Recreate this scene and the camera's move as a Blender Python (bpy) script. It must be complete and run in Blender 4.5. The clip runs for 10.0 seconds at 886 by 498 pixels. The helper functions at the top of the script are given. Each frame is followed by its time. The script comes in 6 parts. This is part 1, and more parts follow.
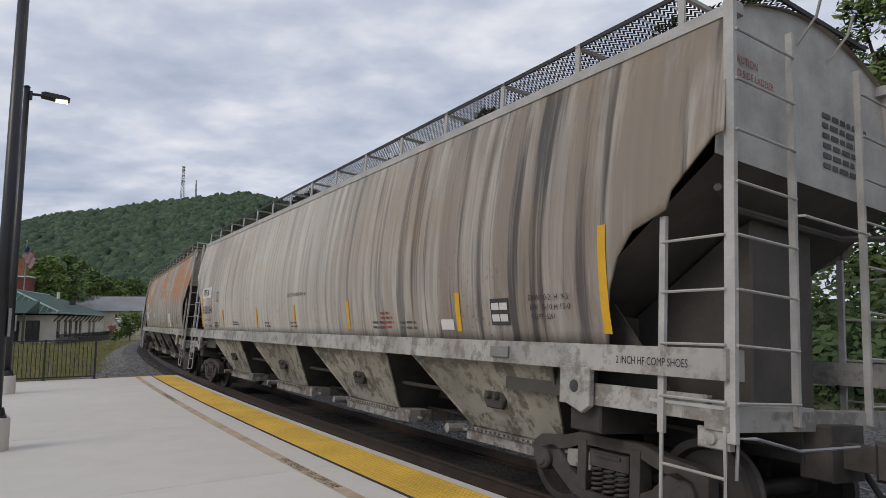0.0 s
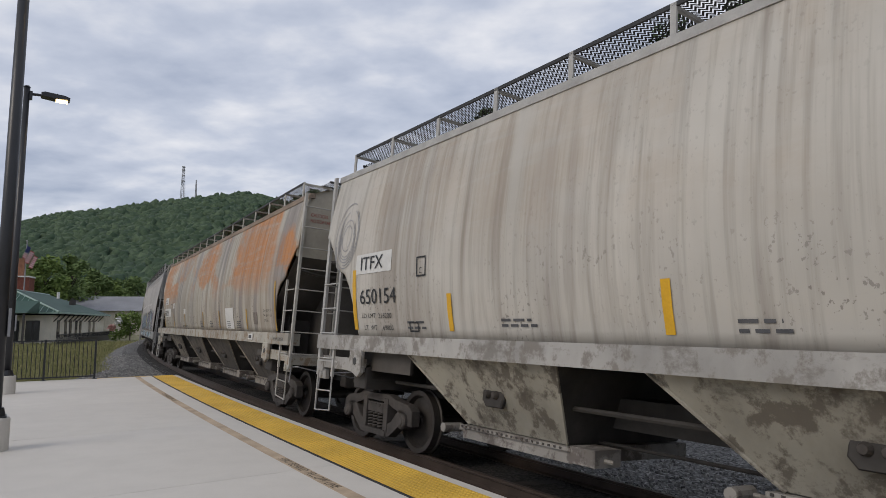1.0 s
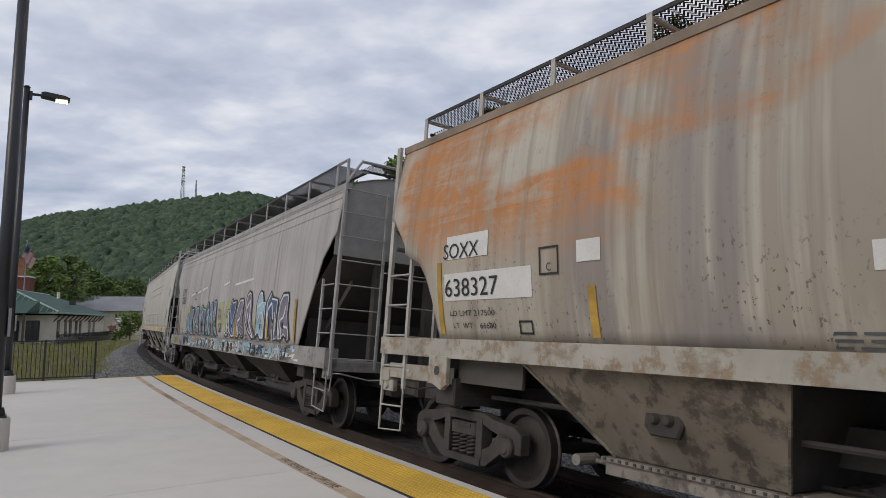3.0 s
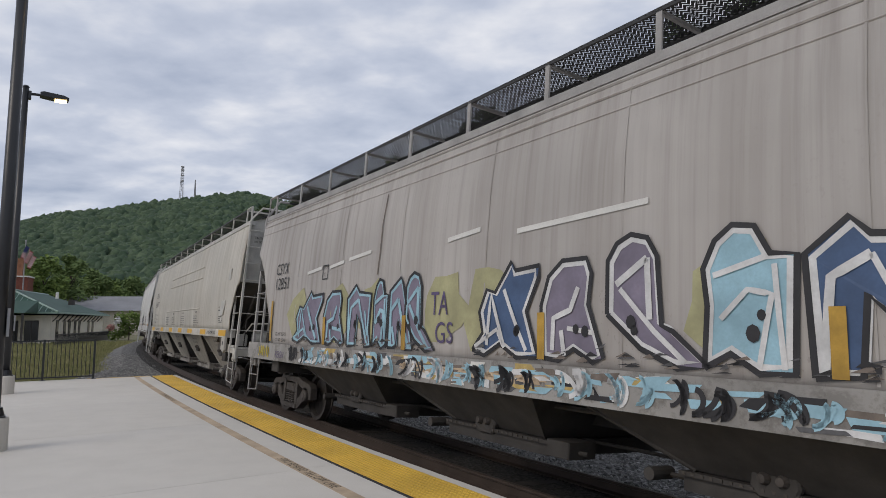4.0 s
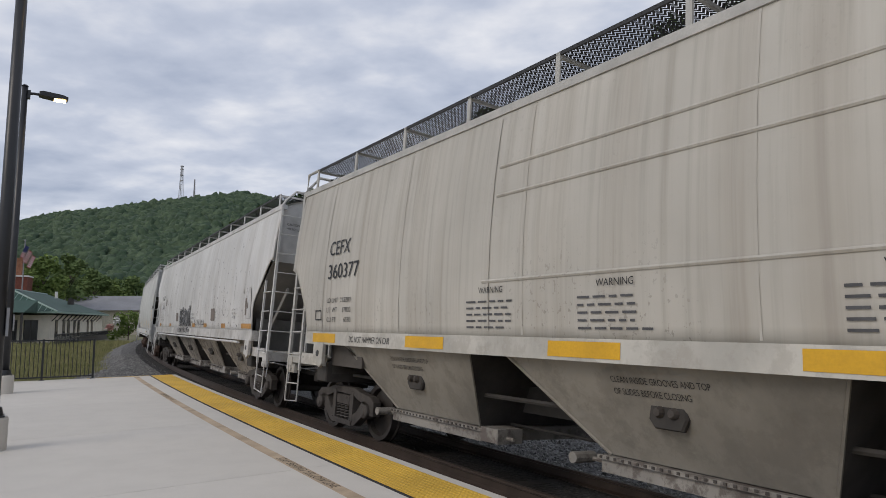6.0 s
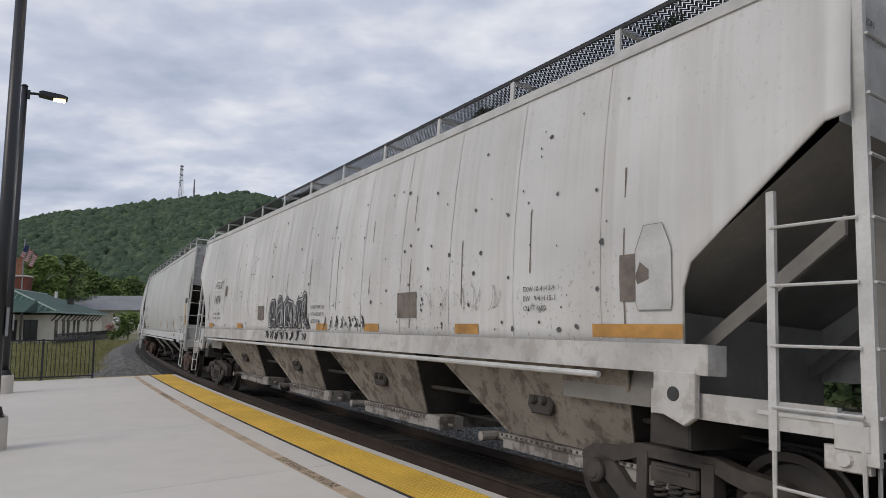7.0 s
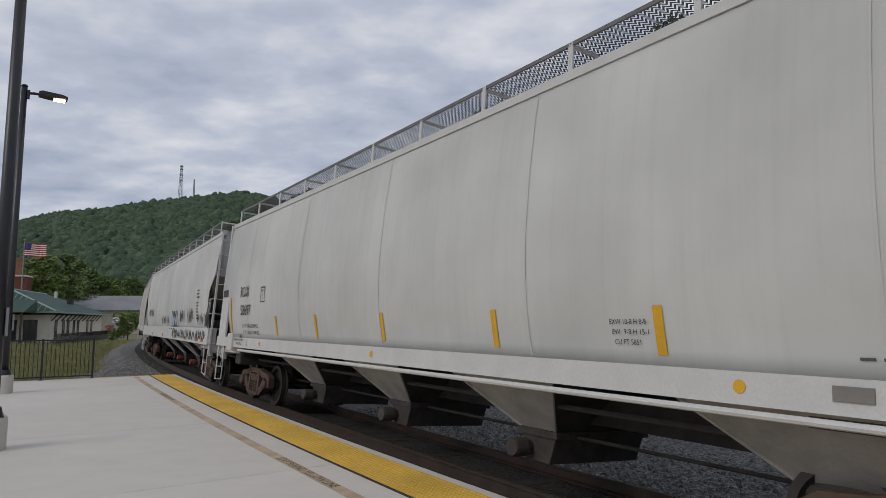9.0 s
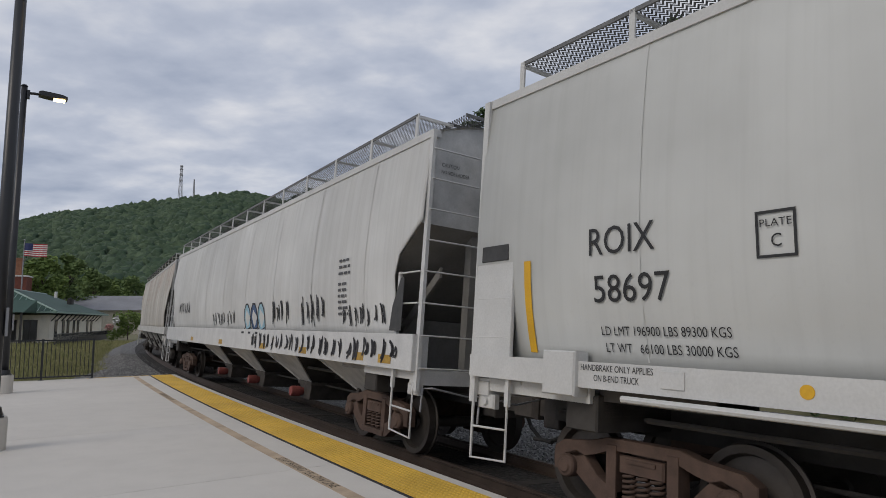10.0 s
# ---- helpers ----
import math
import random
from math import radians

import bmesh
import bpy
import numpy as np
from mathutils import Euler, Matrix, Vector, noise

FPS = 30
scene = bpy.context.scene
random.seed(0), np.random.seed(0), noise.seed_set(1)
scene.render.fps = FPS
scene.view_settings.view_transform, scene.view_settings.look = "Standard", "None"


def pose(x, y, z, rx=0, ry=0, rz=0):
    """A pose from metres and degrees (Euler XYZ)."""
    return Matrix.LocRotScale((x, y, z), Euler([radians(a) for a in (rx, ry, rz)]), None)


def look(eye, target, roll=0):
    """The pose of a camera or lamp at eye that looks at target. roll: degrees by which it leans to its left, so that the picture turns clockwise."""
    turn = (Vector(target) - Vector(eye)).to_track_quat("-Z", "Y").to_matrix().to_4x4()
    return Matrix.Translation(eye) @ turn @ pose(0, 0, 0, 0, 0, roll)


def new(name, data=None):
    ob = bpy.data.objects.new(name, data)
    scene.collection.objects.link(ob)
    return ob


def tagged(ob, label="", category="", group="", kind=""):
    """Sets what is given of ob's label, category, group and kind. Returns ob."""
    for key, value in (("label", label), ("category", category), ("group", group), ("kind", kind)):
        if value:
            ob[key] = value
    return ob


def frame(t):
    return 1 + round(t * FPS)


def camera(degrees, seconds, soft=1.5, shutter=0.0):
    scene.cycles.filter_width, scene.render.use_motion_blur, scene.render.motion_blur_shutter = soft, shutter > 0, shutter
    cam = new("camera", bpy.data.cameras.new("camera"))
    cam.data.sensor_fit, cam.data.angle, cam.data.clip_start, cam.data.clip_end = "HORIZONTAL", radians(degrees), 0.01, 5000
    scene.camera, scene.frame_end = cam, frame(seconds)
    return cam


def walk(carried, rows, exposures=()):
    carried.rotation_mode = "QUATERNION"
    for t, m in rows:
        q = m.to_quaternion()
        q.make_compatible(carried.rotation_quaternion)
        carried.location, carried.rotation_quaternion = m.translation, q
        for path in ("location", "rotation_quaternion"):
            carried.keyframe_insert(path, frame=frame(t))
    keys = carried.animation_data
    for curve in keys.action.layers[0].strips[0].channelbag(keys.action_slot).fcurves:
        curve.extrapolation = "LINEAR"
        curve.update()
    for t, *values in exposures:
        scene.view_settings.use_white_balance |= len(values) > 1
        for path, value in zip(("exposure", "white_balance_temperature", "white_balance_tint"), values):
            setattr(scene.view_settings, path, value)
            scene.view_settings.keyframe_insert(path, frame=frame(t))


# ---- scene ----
# camera on the platform, 1.73 m above the paving
def cam_pose(yaw, pitch):
    return pose(0, 0, 1.733, 90 + pitch, 0, yaw) @ pose(0, 0, 0, 0, 0, -0.30)


cam = camera(69.48, 10.0, soft=0.7)
walk(cam, [(0.0, cam_pose(0.13, 6.47)), (3.0, cam_pose(0.13, 6.47)), (4.4, cam_pose(0.03, 6.46)), (5.2, cam_pose(0.02, 6.45)),
           (6.4, cam_pose(0.0, 6.42)), (8.0, cam_pose(-0.02, 6.41)), (10.0, cam_pose(-0.03, 6.42))],
     exposures=[(0.0, 0.16, 7000, 12), (7.0, 0.16, 7000, 12), (7.4, -0.04, 7000, 12), (10.0, -0.04, 7000, 12)])

# ---------------------------------------------------------------- track geometry
PHI, R_EDGE, D_EDGE, EDGE_TO_TRACK = 0.9666, 343.11, 4.18, 1.75
Z_RAIL, LEAN = -0.2225, 0.0843
N = Vector((math.sin(PHI), math.cos(PHI), 0))
T = Vector((math.cos(PHI), -math.sin(PHI), 0))
CENTRE = N * (D_EDGE + R_EDGE)
R_TRACK = R_EDGE - EDGE_TO_TRACK
Z_MID = Z_RAIL - 0.7525 * math.sin(LEAN)


def inward(s):
    a = s / R_TRACK
    return N * math.cos(a) - T * math.sin(a)


def ahead(s):
    a = s / R_TRACK
    return T * math.cos(a) + N * math.sin(a)


def on_arc(s, r, z=0.0):
    """A place along the curve: s metres on the track's middle, r metres inwards of the platform's edge."""
    p = CENTRE - inward(s) * (R_EDGE - r)
    return Vector((p.x, p.y, z))


def on_track(s, y, z):
    """A place in the leaning frame of the track: y away from the platform, z above the rails."""
    c, sn = math.cos(LEAN), math.sin(LEAN)
    n = inward(s)
    p = CENTRE - n * R_TRACK + n * (y * c + z * sn)
    return Vector((p.x, p.y, Z_MID + z * c - y * sn))


def car_pose(s, base):
    a, b = on_track(s + base, 0, 0), on_track(s - base, 0, 0)
    x = (a - b).normalized()
    n = inward(s)
    y = (n - x * n.dot(x)).normalized()
    c, sn = math.cos(LEAN), math.sin(LEAN)
    yy = y * c - Vector((0, 0, 1)) * sn
    zz = x.cross(yy)
    m = Matrix((x, yy, zz)).transposed().to_4x4()
    m.translation = (a + b) / 2
    return m


# ---------------------------------------------------------------- light
world = bpy.data.worlds.new("sky")
scene.world = world
world.use_nodes = True


def sky():
    nt = world.node_tree
    nt.nodes.clear()
    nd, lk = nt.nodes.new, nt.links.new
    out, bg = nd("ShaderNodeOutputWorld"), nd("ShaderNodeBackground")
    sk = nd("ShaderNodeTexSky")
    sk.sky_type, sk.sun_disc, sk.sun_elevation, sk.sun_rotation = "NISHITA", False, radians(38), radians(215)
    tc = nd("ShaderNodeTexCoord")
    sep = nd("ShaderNodeSeparateXYZ")
    lk(tc.outputs["Generated"], sep.inputs[0])
    up = nd("ShaderNodeMath"); up.operation = "MAXIMUM"; up.inputs[1].default_value = 0.0
    lk(sep.outputs["Z"], up.inputs[0])
    hz = nd("ShaderNodeMath"); hz.operation = "ADD"; hz.inputs[1].default_value = 0.16
    lk(up.outputs[0], hz.inputs[0])
    div = nd("ShaderNodeVectorMath"); div.operation = "DIVIDE"
    comb = nd("ShaderNodeCombineXYZ")
    for k in range(3):
        lk(hz.outputs[0], comb.inputs[k])
    lk(tc.outputs["Generated"], div.inputs[0]); lk(comb.outputs[0], div.inputs[1])
    mp = nd("ShaderNodeMapping")
    mp.inputs["Scale"].default_value = (0.95, 1.1, 0.0)
    mp.inputs["Rotation"].default_value = (0, 0, radians(18))
    mp.inputs["Location"].default_value = (3.1, 1.7, 0)
    lk(div.outputs[0], mp.inputs[0])
    n1, n2 = nd("ShaderNodeTexNoise"), nd("ShaderNodeTexNoise")
    n1.inputs["Scale"].default_value, n1.inputs["Detail"].default_value, n1.inputs["Roughness"].default_value = 1.7, 8, 0.5
    n1.inputs["Distortion"].default_value = 0.35
    n2.inputs["Scale"].default_value, n2.inputs["Detail"].default_value = 5.5, 6
    lk(mp.outputs[0], n1.inputs["Vector"]); lk(mp.outputs[0], n2.inputs["Vector"])
    mx = nd("ShaderNodeMix"); mx.data_type = "FLOAT"; mx.inputs[0].default_value = 0.38
    lk(n1.outputs[0], mx.inputs[2]); lk(n2.outputs[0], mx.inputs[3])
    rp = nd("ShaderNodeValToRGB")
    e = rp.color_ramp.elements
    e[0].position, e[0].color = 0.33, (0.33, 0.40, 0.545, 1)
    e[1].position, e[1].color = 0.66, (0.72, 0.77, 0.86, 1)
    m = e.new(0.5); m.color = (0.48, 0.55, 0.69, 1)
    lk(mx.outputs[0], rp.inputs[0])
    blend = nd("ShaderNodeMix"); blend.data_type = "RGBA"; blend.inputs[0].default_value = 0.92
    dim = nd("ShaderNodeMix"); dim.data_type = "RGBA"; dim.blend_type = "MULTIPLY"; dim.inputs[0].default_value = 1.0
    dim.inputs[7].default_value = (0.1, 0.1, 0.1, 1)
    lk(sk.outputs[0], dim.inputs[6])
    lk(dim.outputs[2], blend.inputs[6]); lk(rp.outputs[0], blend.inputs[7])
    lk(blend.outputs[2], bg.inputs[0])
    bg.inputs[1].default_value = 1.0
    lk(bg.outputs[0], out.inputs[0])


sky()
sun = new("sun", bpy.data.lights.new("sun", "SUN"))
sun.data.energy, sun.data.angle, sun.data.color = 0.95, radians(25), (1.0, 0.96, 0.9)
sun.matrix_world = look((-38, -32, 37), (0, 0, 0))


# ---------------------------------------------------------------- materials
class Mat:
    """A node material with a few short ways to wire it."""

    def __init__(self, name, rough=0.6, metal=0.0):
        self.m = bpy.data.materials.new(name)
        self.m.use_nodes = True
        self.t = self.m.node_tree
        self.b = self.t.nodes["Principled BSDF"]
        self.b.inputs["Roughness"].default_value, self.b.inputs["Metallic"].default_value = rough, metal
        self.tc = self.t.nodes.new("ShaderNodeTexCoord")

    def noise(self, scale, stretch=(1, 1, 1), detail=5, rough=0.55, space="Object", shift=(0, 0, 0), distort=0.0):
        mp, n = self.t.nodes.new("ShaderNodeMapping"), self.t.nodes.new("ShaderNodeTexNoise")
        mp.inputs["Scale"].default_value, mp.inputs["Location"].default_value = stretch, shift
        n.inputs["Scale"].default_value, n.inputs["Detail"].default_value, n.inputs["Roughness"].default_value = scale, detail, rough
        n.inputs["Distortion"].default_value = distort
        self.t.links.new(self.tc.outputs[space], mp.inputs[0])
        self.t.links.new(mp.outputs[0], n.inputs["Vector"])
        return n.outputs[0]

    def ramp(self, sock, *stops):
        r = self.t.nodes.new("ShaderNodeValToRGB")
        e = r.color_ramp.elements
        while len(e) < len(stops):
            e.new(0.5)
        for el, (p, c) in zip(e, stops):
            el.position, el.color = p, ((c, c, c, 1) if not isinstance(c, tuple) else (*c, 1))
        self.t.links.new(sock, r.inputs[0])
        return r.outputs[0]

    def mix(self, fac, a, b, mode="MIX"):
        m = self.t.nodes.new("ShaderNodeMix")
        m.data_type, m.blend_type = "RGBA", mode
        for sock, v in ((m.inputs[0], fac), (m.inputs[6], a), (m.inputs[7], b)):
            if isinstance(v, tuple):
                sock.default_value = (*v, 1)
            elif isinstance(v, float):
                sock.default_value = v
            else:
                self.t.links.new(v, sock)
        return m.outputs[2]

    def mul(self, a, b):
        m = self.t.nodes.new("ShaderNodeMath")
        m.operation = "MULTIPLY"
        for sock, v in zip(m.inputs, (a, b)):
            if isinstance(v, float):
                sock.default_value = v
            else:
                self.t.links.new(v, sock)
        return m.outputs[0]

    def zmask(self, lo, hi):
        """0 below lo, 1 above hi along the thing's own height."""
        s, r = self.t.nodes.new("ShaderNodeSeparateXYZ"), self.t.nodes.new("ShaderNodeMapRange")
        self.t.links.new(self.tc.outputs["Object"], s.inputs[0])
        self.t.links.new(s.outputs["Z"], r.inputs[0])
        r.inputs[1].default_value, r.inputs[2].default_value = lo, hi
        return r.outputs[0]

    def colour(self, sock):
        if isinstance(sock, tuple):
            self.b.inputs["Base Color"].default_value = (*sock, 1)
        else:
            self.t.links.new(sock, self.b.inputs["Base Color"])
        return self

    def rough(self, sock):
        self.t.links.new(sock, self.b.inputs["Roughness"])
        return self

    def bump(self, sock, strength=0.3, depth=0.01):
        n = self.t.nodes.new("ShaderNodeBump")
        n.inputs["Strength"].default_value, n.inputs["Distance"].default_value = strength, depth
        self.t.links.new(sock, n.inputs["Height"])
        self.t.links.new(n.outputs[0], self.b.inputs["Normal"])
        return self

    def per_object(self, a, b):
        i = self.t.nodes.new("ShaderNodeObjectInfo")
        return self.ramp(i.outputs["Random"], (0.0, a), (1.0, b))

    def per_island(self, a, b):
        i = self.t.nodes.new("ShaderNodeNewGeometry")
        return self.ramp(i.outputs["Random Per Island"], (0.0, a), (1.0, b))


def plain(name, col, rough=0.6, metal=0.0, var=0.25, scale=3.0):
    """Paint or metal with faint blotches and fine grain."""
    k = Mat(name, rough, metal)
    a = k.noise(scale)
    g = k.noise(scale * 14, detail=3)
    lo, hi = tuple(c * (1 - var) for c in col), tuple(min(1, c * (1 + var * 0.6)) for c in col)
    c = k.ramp(a, (0.3, lo), (0.7, hi))
    c = k.mix(k.ramp(g, (0.35, 0.0), (0.75, 0.28)), c, tuple(x * 0.6 for x in col))
    return k.colour(c).bump(g, 0.12, 0.004).m


def car_paint(name, base, streak, streak_amount, seed, rust=0.0, rust_col=(0.36, 0.145, 0.05), specks=0.3, pale=None, soot=None):
    """Faded car paint with rain streaks, rust blooms and splashed dirt."""
    k = Mat(name, 0.62)
    sh = (seed * 7.3, seed * 3.1, seed * 1.7)
    big = k.noise(0.45, detail=4, shift=sh)
    c = k.ramp(big, (0.3, tuple(x * 0.82 for x in base)), (0.7, tuple(min(1, x * 1.1) for x in base)))
    if pale:
        pn = k.noise(0.22, (1, 1, 0.4), 3, shift=sh)
        c = k.mix(k.ramp(pn, (0.42, 0.0), (0.6, 1.0)), c, pale)
    st1 = k.noise(1.0, (2.2, 1, 0.05), 6, 0.62, shift=sh, distort=0.3)
    st2 = k.noise(1.0, (9.0, 2, 0.22), 4, 0.6, shift=sh)
    m1 = k.ramp(st1, (0.46, 0.0), (0.60, 1.0))
    m2 = k.ramp(st2, (0.5, 0.0), (0.66, 1.0))
    c = k.mix(k.mul(m1, streak_amount), c, streak)
    c = k.mix(k.mul(m2, streak_amount * 0.55), c, tuple(x * 0.6 for x in streak))
    if soot:
        sx, mr = k.t.nodes.new("ShaderNodeSeparateXYZ"), k.t.nodes.new("ShaderNodeMapRange")
        k.t.links.new(k.tc.outputs["Object"], sx.inputs[0])
        k.t.links.new(sx.outputs["X"], mr.inputs[0])
        mr.inputs[1].default_value, mr.inputs[2].default_value = soot
        s3 = k.noise(1.0, (1.5, 1, 0.07), 6, 0.65, shift=(sh[0] + 9, sh[1], sh[2]), distort=0.4)
        s4 = k.noise(1.0, (4.5, 1, 0.12), 5, 0.6, shift=(sh[0] + 5, sh[1], sh[2]))
        c = k.mix(k.mul(k.ramp(s3, (0.38, 0.0), (0.56, 0.9)), mr.outputs[0]), c, (0.20, 0.165, 0.13))
        c = k.mix(k.mul(k.ramp(s4, (0.53, 0.0), (0.62, 0.92)), mr.outputs[0]), c, (0.055, 0.048, 0.045))
    if rust > 0:
        band = k.noise(1.0, (1.1, 1, 0.03), 4, 0.6, shift=(sh[0] + 4, sh[1], sh[2]))
        c = k.mix(k.mul(k.ramp(band, (0.51, 0.0), (0.58, 0.85)), rust), c, (0.215, 0.19, 0.175))
        r1 = k.noise(0.55, (0.62, 1, 0.95), 4, 0.5, shift=(sh[0] + 2, sh[1], sh[2]), distort=0.3)
        lines = k.noise(1.0, (0.35, 1, 5.5), 5, 0.65, shift=sh, distort=0.5)
        r2 = k.noise(1.0, (2.6, 1, 0.25), 5, 0.6, shift=sh)
        rm = k.mul(k.ramp(r1, (0.475, 0.0), (0.55, 0.95)), k.ramp(lines, (0.34, 0.45), (0.5, 1.0)))
        rm = k.mul(rm, k.ramp(r2, (0.30, 0.2), (0.5, 1.0)))
        rm = k.mul(rm, k.ramp(k.noise(7.0, (1, 1, 1.3), 5, 0.65, shift=sh), (0.3, 0.5), (0.5, 1.0)))
        rm = k.mul(rm, k.ramp(k.zmask(2.5, 3.2), (0.0, 0.05), (1.0, 1.0)))
        tone = k.ramp(r2, (0.3, tuple(x * 0.6 for x in rust_col)), (0.62, rust_col))
        c = k.mix(k.mul(rm, rust), c, tone)
    sp = k.noise(22.0, (1, 1, 0.7), 3, 0.6, shift=sh)
    sm = k.noise(0.8, detail=2, shift=sh)
    spm = k.mul(k.mul(k.mul(k.ramp(sp, (0.61, 0.0), (0.65, 1.0)), k.ramp(sm, (0.42, 0.0), (0.58, 1.0))), k.ramp(k.zmask(1.9, 3.0), (0.0, 1.0), (1.0, 0.25))), specks)
    c = k.mix(spm, c, (0.07, 0.055, 0.045))
    k.rough(k.ramp(st2, (0.3, 0.5), (0.7, 0.78)))
    return k.colour(c).bump(k.noise(1.3, (1.2, 1, 0.5), 2, shift=sh), 0.5, 0.02).m


def dirty_metal(name, base, grime, seed, amount=0.8):
    k = Mat(name, 0.75)
    sh = (seed * 5.1, seed, seed * 2.3)
    a = k.noise(0.9, (1, 1, 0.6), 6, 0.62, shift=sh)
    b = k.noise(4.0, (1, 1, 0.8), 6, 0.7, shift=sh)
    c = k.ramp(a, (0.3, tuple(x * 0.58 for x in base)), (0.62, base))
    c = k.mix(k.mul(k.ramp(b, (0.5, 0.0), (0.58, 1.0)), amount), c, grime)
    f = k.noise(1.6, (1, 1, 1.5), 7, 0.7, shift=(sh[0] + 3, sh[1], sh[2]))
    c = k.mix(k.mul(k.ramp(f, (0.54, 0.0), (0.62, 1.0)), amount * 0.8), c, tuple(x * 0.8 for x in grime))
    return k.colour(c).bump(b, 0.25, 0.008).m


def concrete_mat():
    k = Mat("concrete", 0.85)
    a, b, g = k.noise(0.35, detail=6), k.noise(2.1, detail=6, rough=0.65), k.noise(60, detail=2)
    c = k.ramp(a, (0.3, (0.50, 0.47, 0.42)), (0.7, (0.62, 0.585, 0.53)))
    c = k.mix(k.ramp(b, (0.42, 0.0), (0.75, 0.35)), c, (0.34, 0.32, 0.29))
    c = k.mix(k.ramp(g, (0.4, 0.0), (0.7, 0.18)), c, (0.28, 0.27, 0.25))
    c = k.mix(0.5, c, k.per_object((0.52, 0.49, 0.445), (0.60, 0.565, 0.515)))
    return k.colour(c).bump(g, 0.2, 0.003).m


def stone_mat(name, a, b):
    k = Mat(name, 0.9)
    c = k.per_island(a, b)
    g = k.noise(9.0, detail=5)
    c = k.mix(k.ramp(g, (0.35, 0.0), (0.7, 0.5)), c, tuple(x * 0.45 for x in a))
    return k.colour(c).bump(g, 0.4, 0.01).m


def ground_mat():
    k = Mat("ground_cover", 0.95)
    a, b, g = k.noise(0.05, detail=6), k.noise(0.6, detail=6, rough=0.7), k.noise(9, detail=4, rough=0.7)
    c = k.ramp(b, (0.3, (0.12, 0.13, 0.055)), (0.7, (0.24, 0.225, 0.11)))
    c = k.mix(k.ramp(a, (0.45, 0.0), (0.62, 0.7)), c, (0.28, 0.24, 0.16))
    c = k.mix(k.ramp(g, (0.4, 0.0), (0.7, 0.5)), c, (0.05, 0.05, 0.025))
    return k.colour(c).bump(g, 0.6, 0.06).m


def gravel_mat(name, a, b):
    k = Mat(name, 0.95)
    v = k.t.nodes.new("ShaderNodeTexVoronoi")
    v.inputs["Scale"].default_value = 17
    k.t.links.new(k.tc.outputs["Object"], v.inputs["Vector"])
    c = k.ramp(v.outputs["Color"], (0.1, a), (0.9, b))
    c = k.mix(k.ramp(v.outputs["Distance"], (0.25, 0.0), (0.75, 0.85)), c, tuple(x * 0.25 for x in a))
    c = k.mix(k.ramp(k.noise(0.5, detail=5), (0.4, 0.0), (0.7, 0.5)), c, tuple(x * 0.6 for x in a))
    return k.colour(c).bump(v.outputs["Distance"], 0.9, 0.04).m


def leaf_mat(name, a, b):
    k = Mat(name, 0.75)
    c = k.per_island(a, b)
    n = k.noise(0.35, detail=4)
    c = k.mix(k.ramp(n, (0.35, 0.0), (0.65, 0.6)), c, tuple(x * 0.6 for x in a))
    k.b.inputs["Specular IOR Level"].default_value = 0.2
    return k.colour(c).m


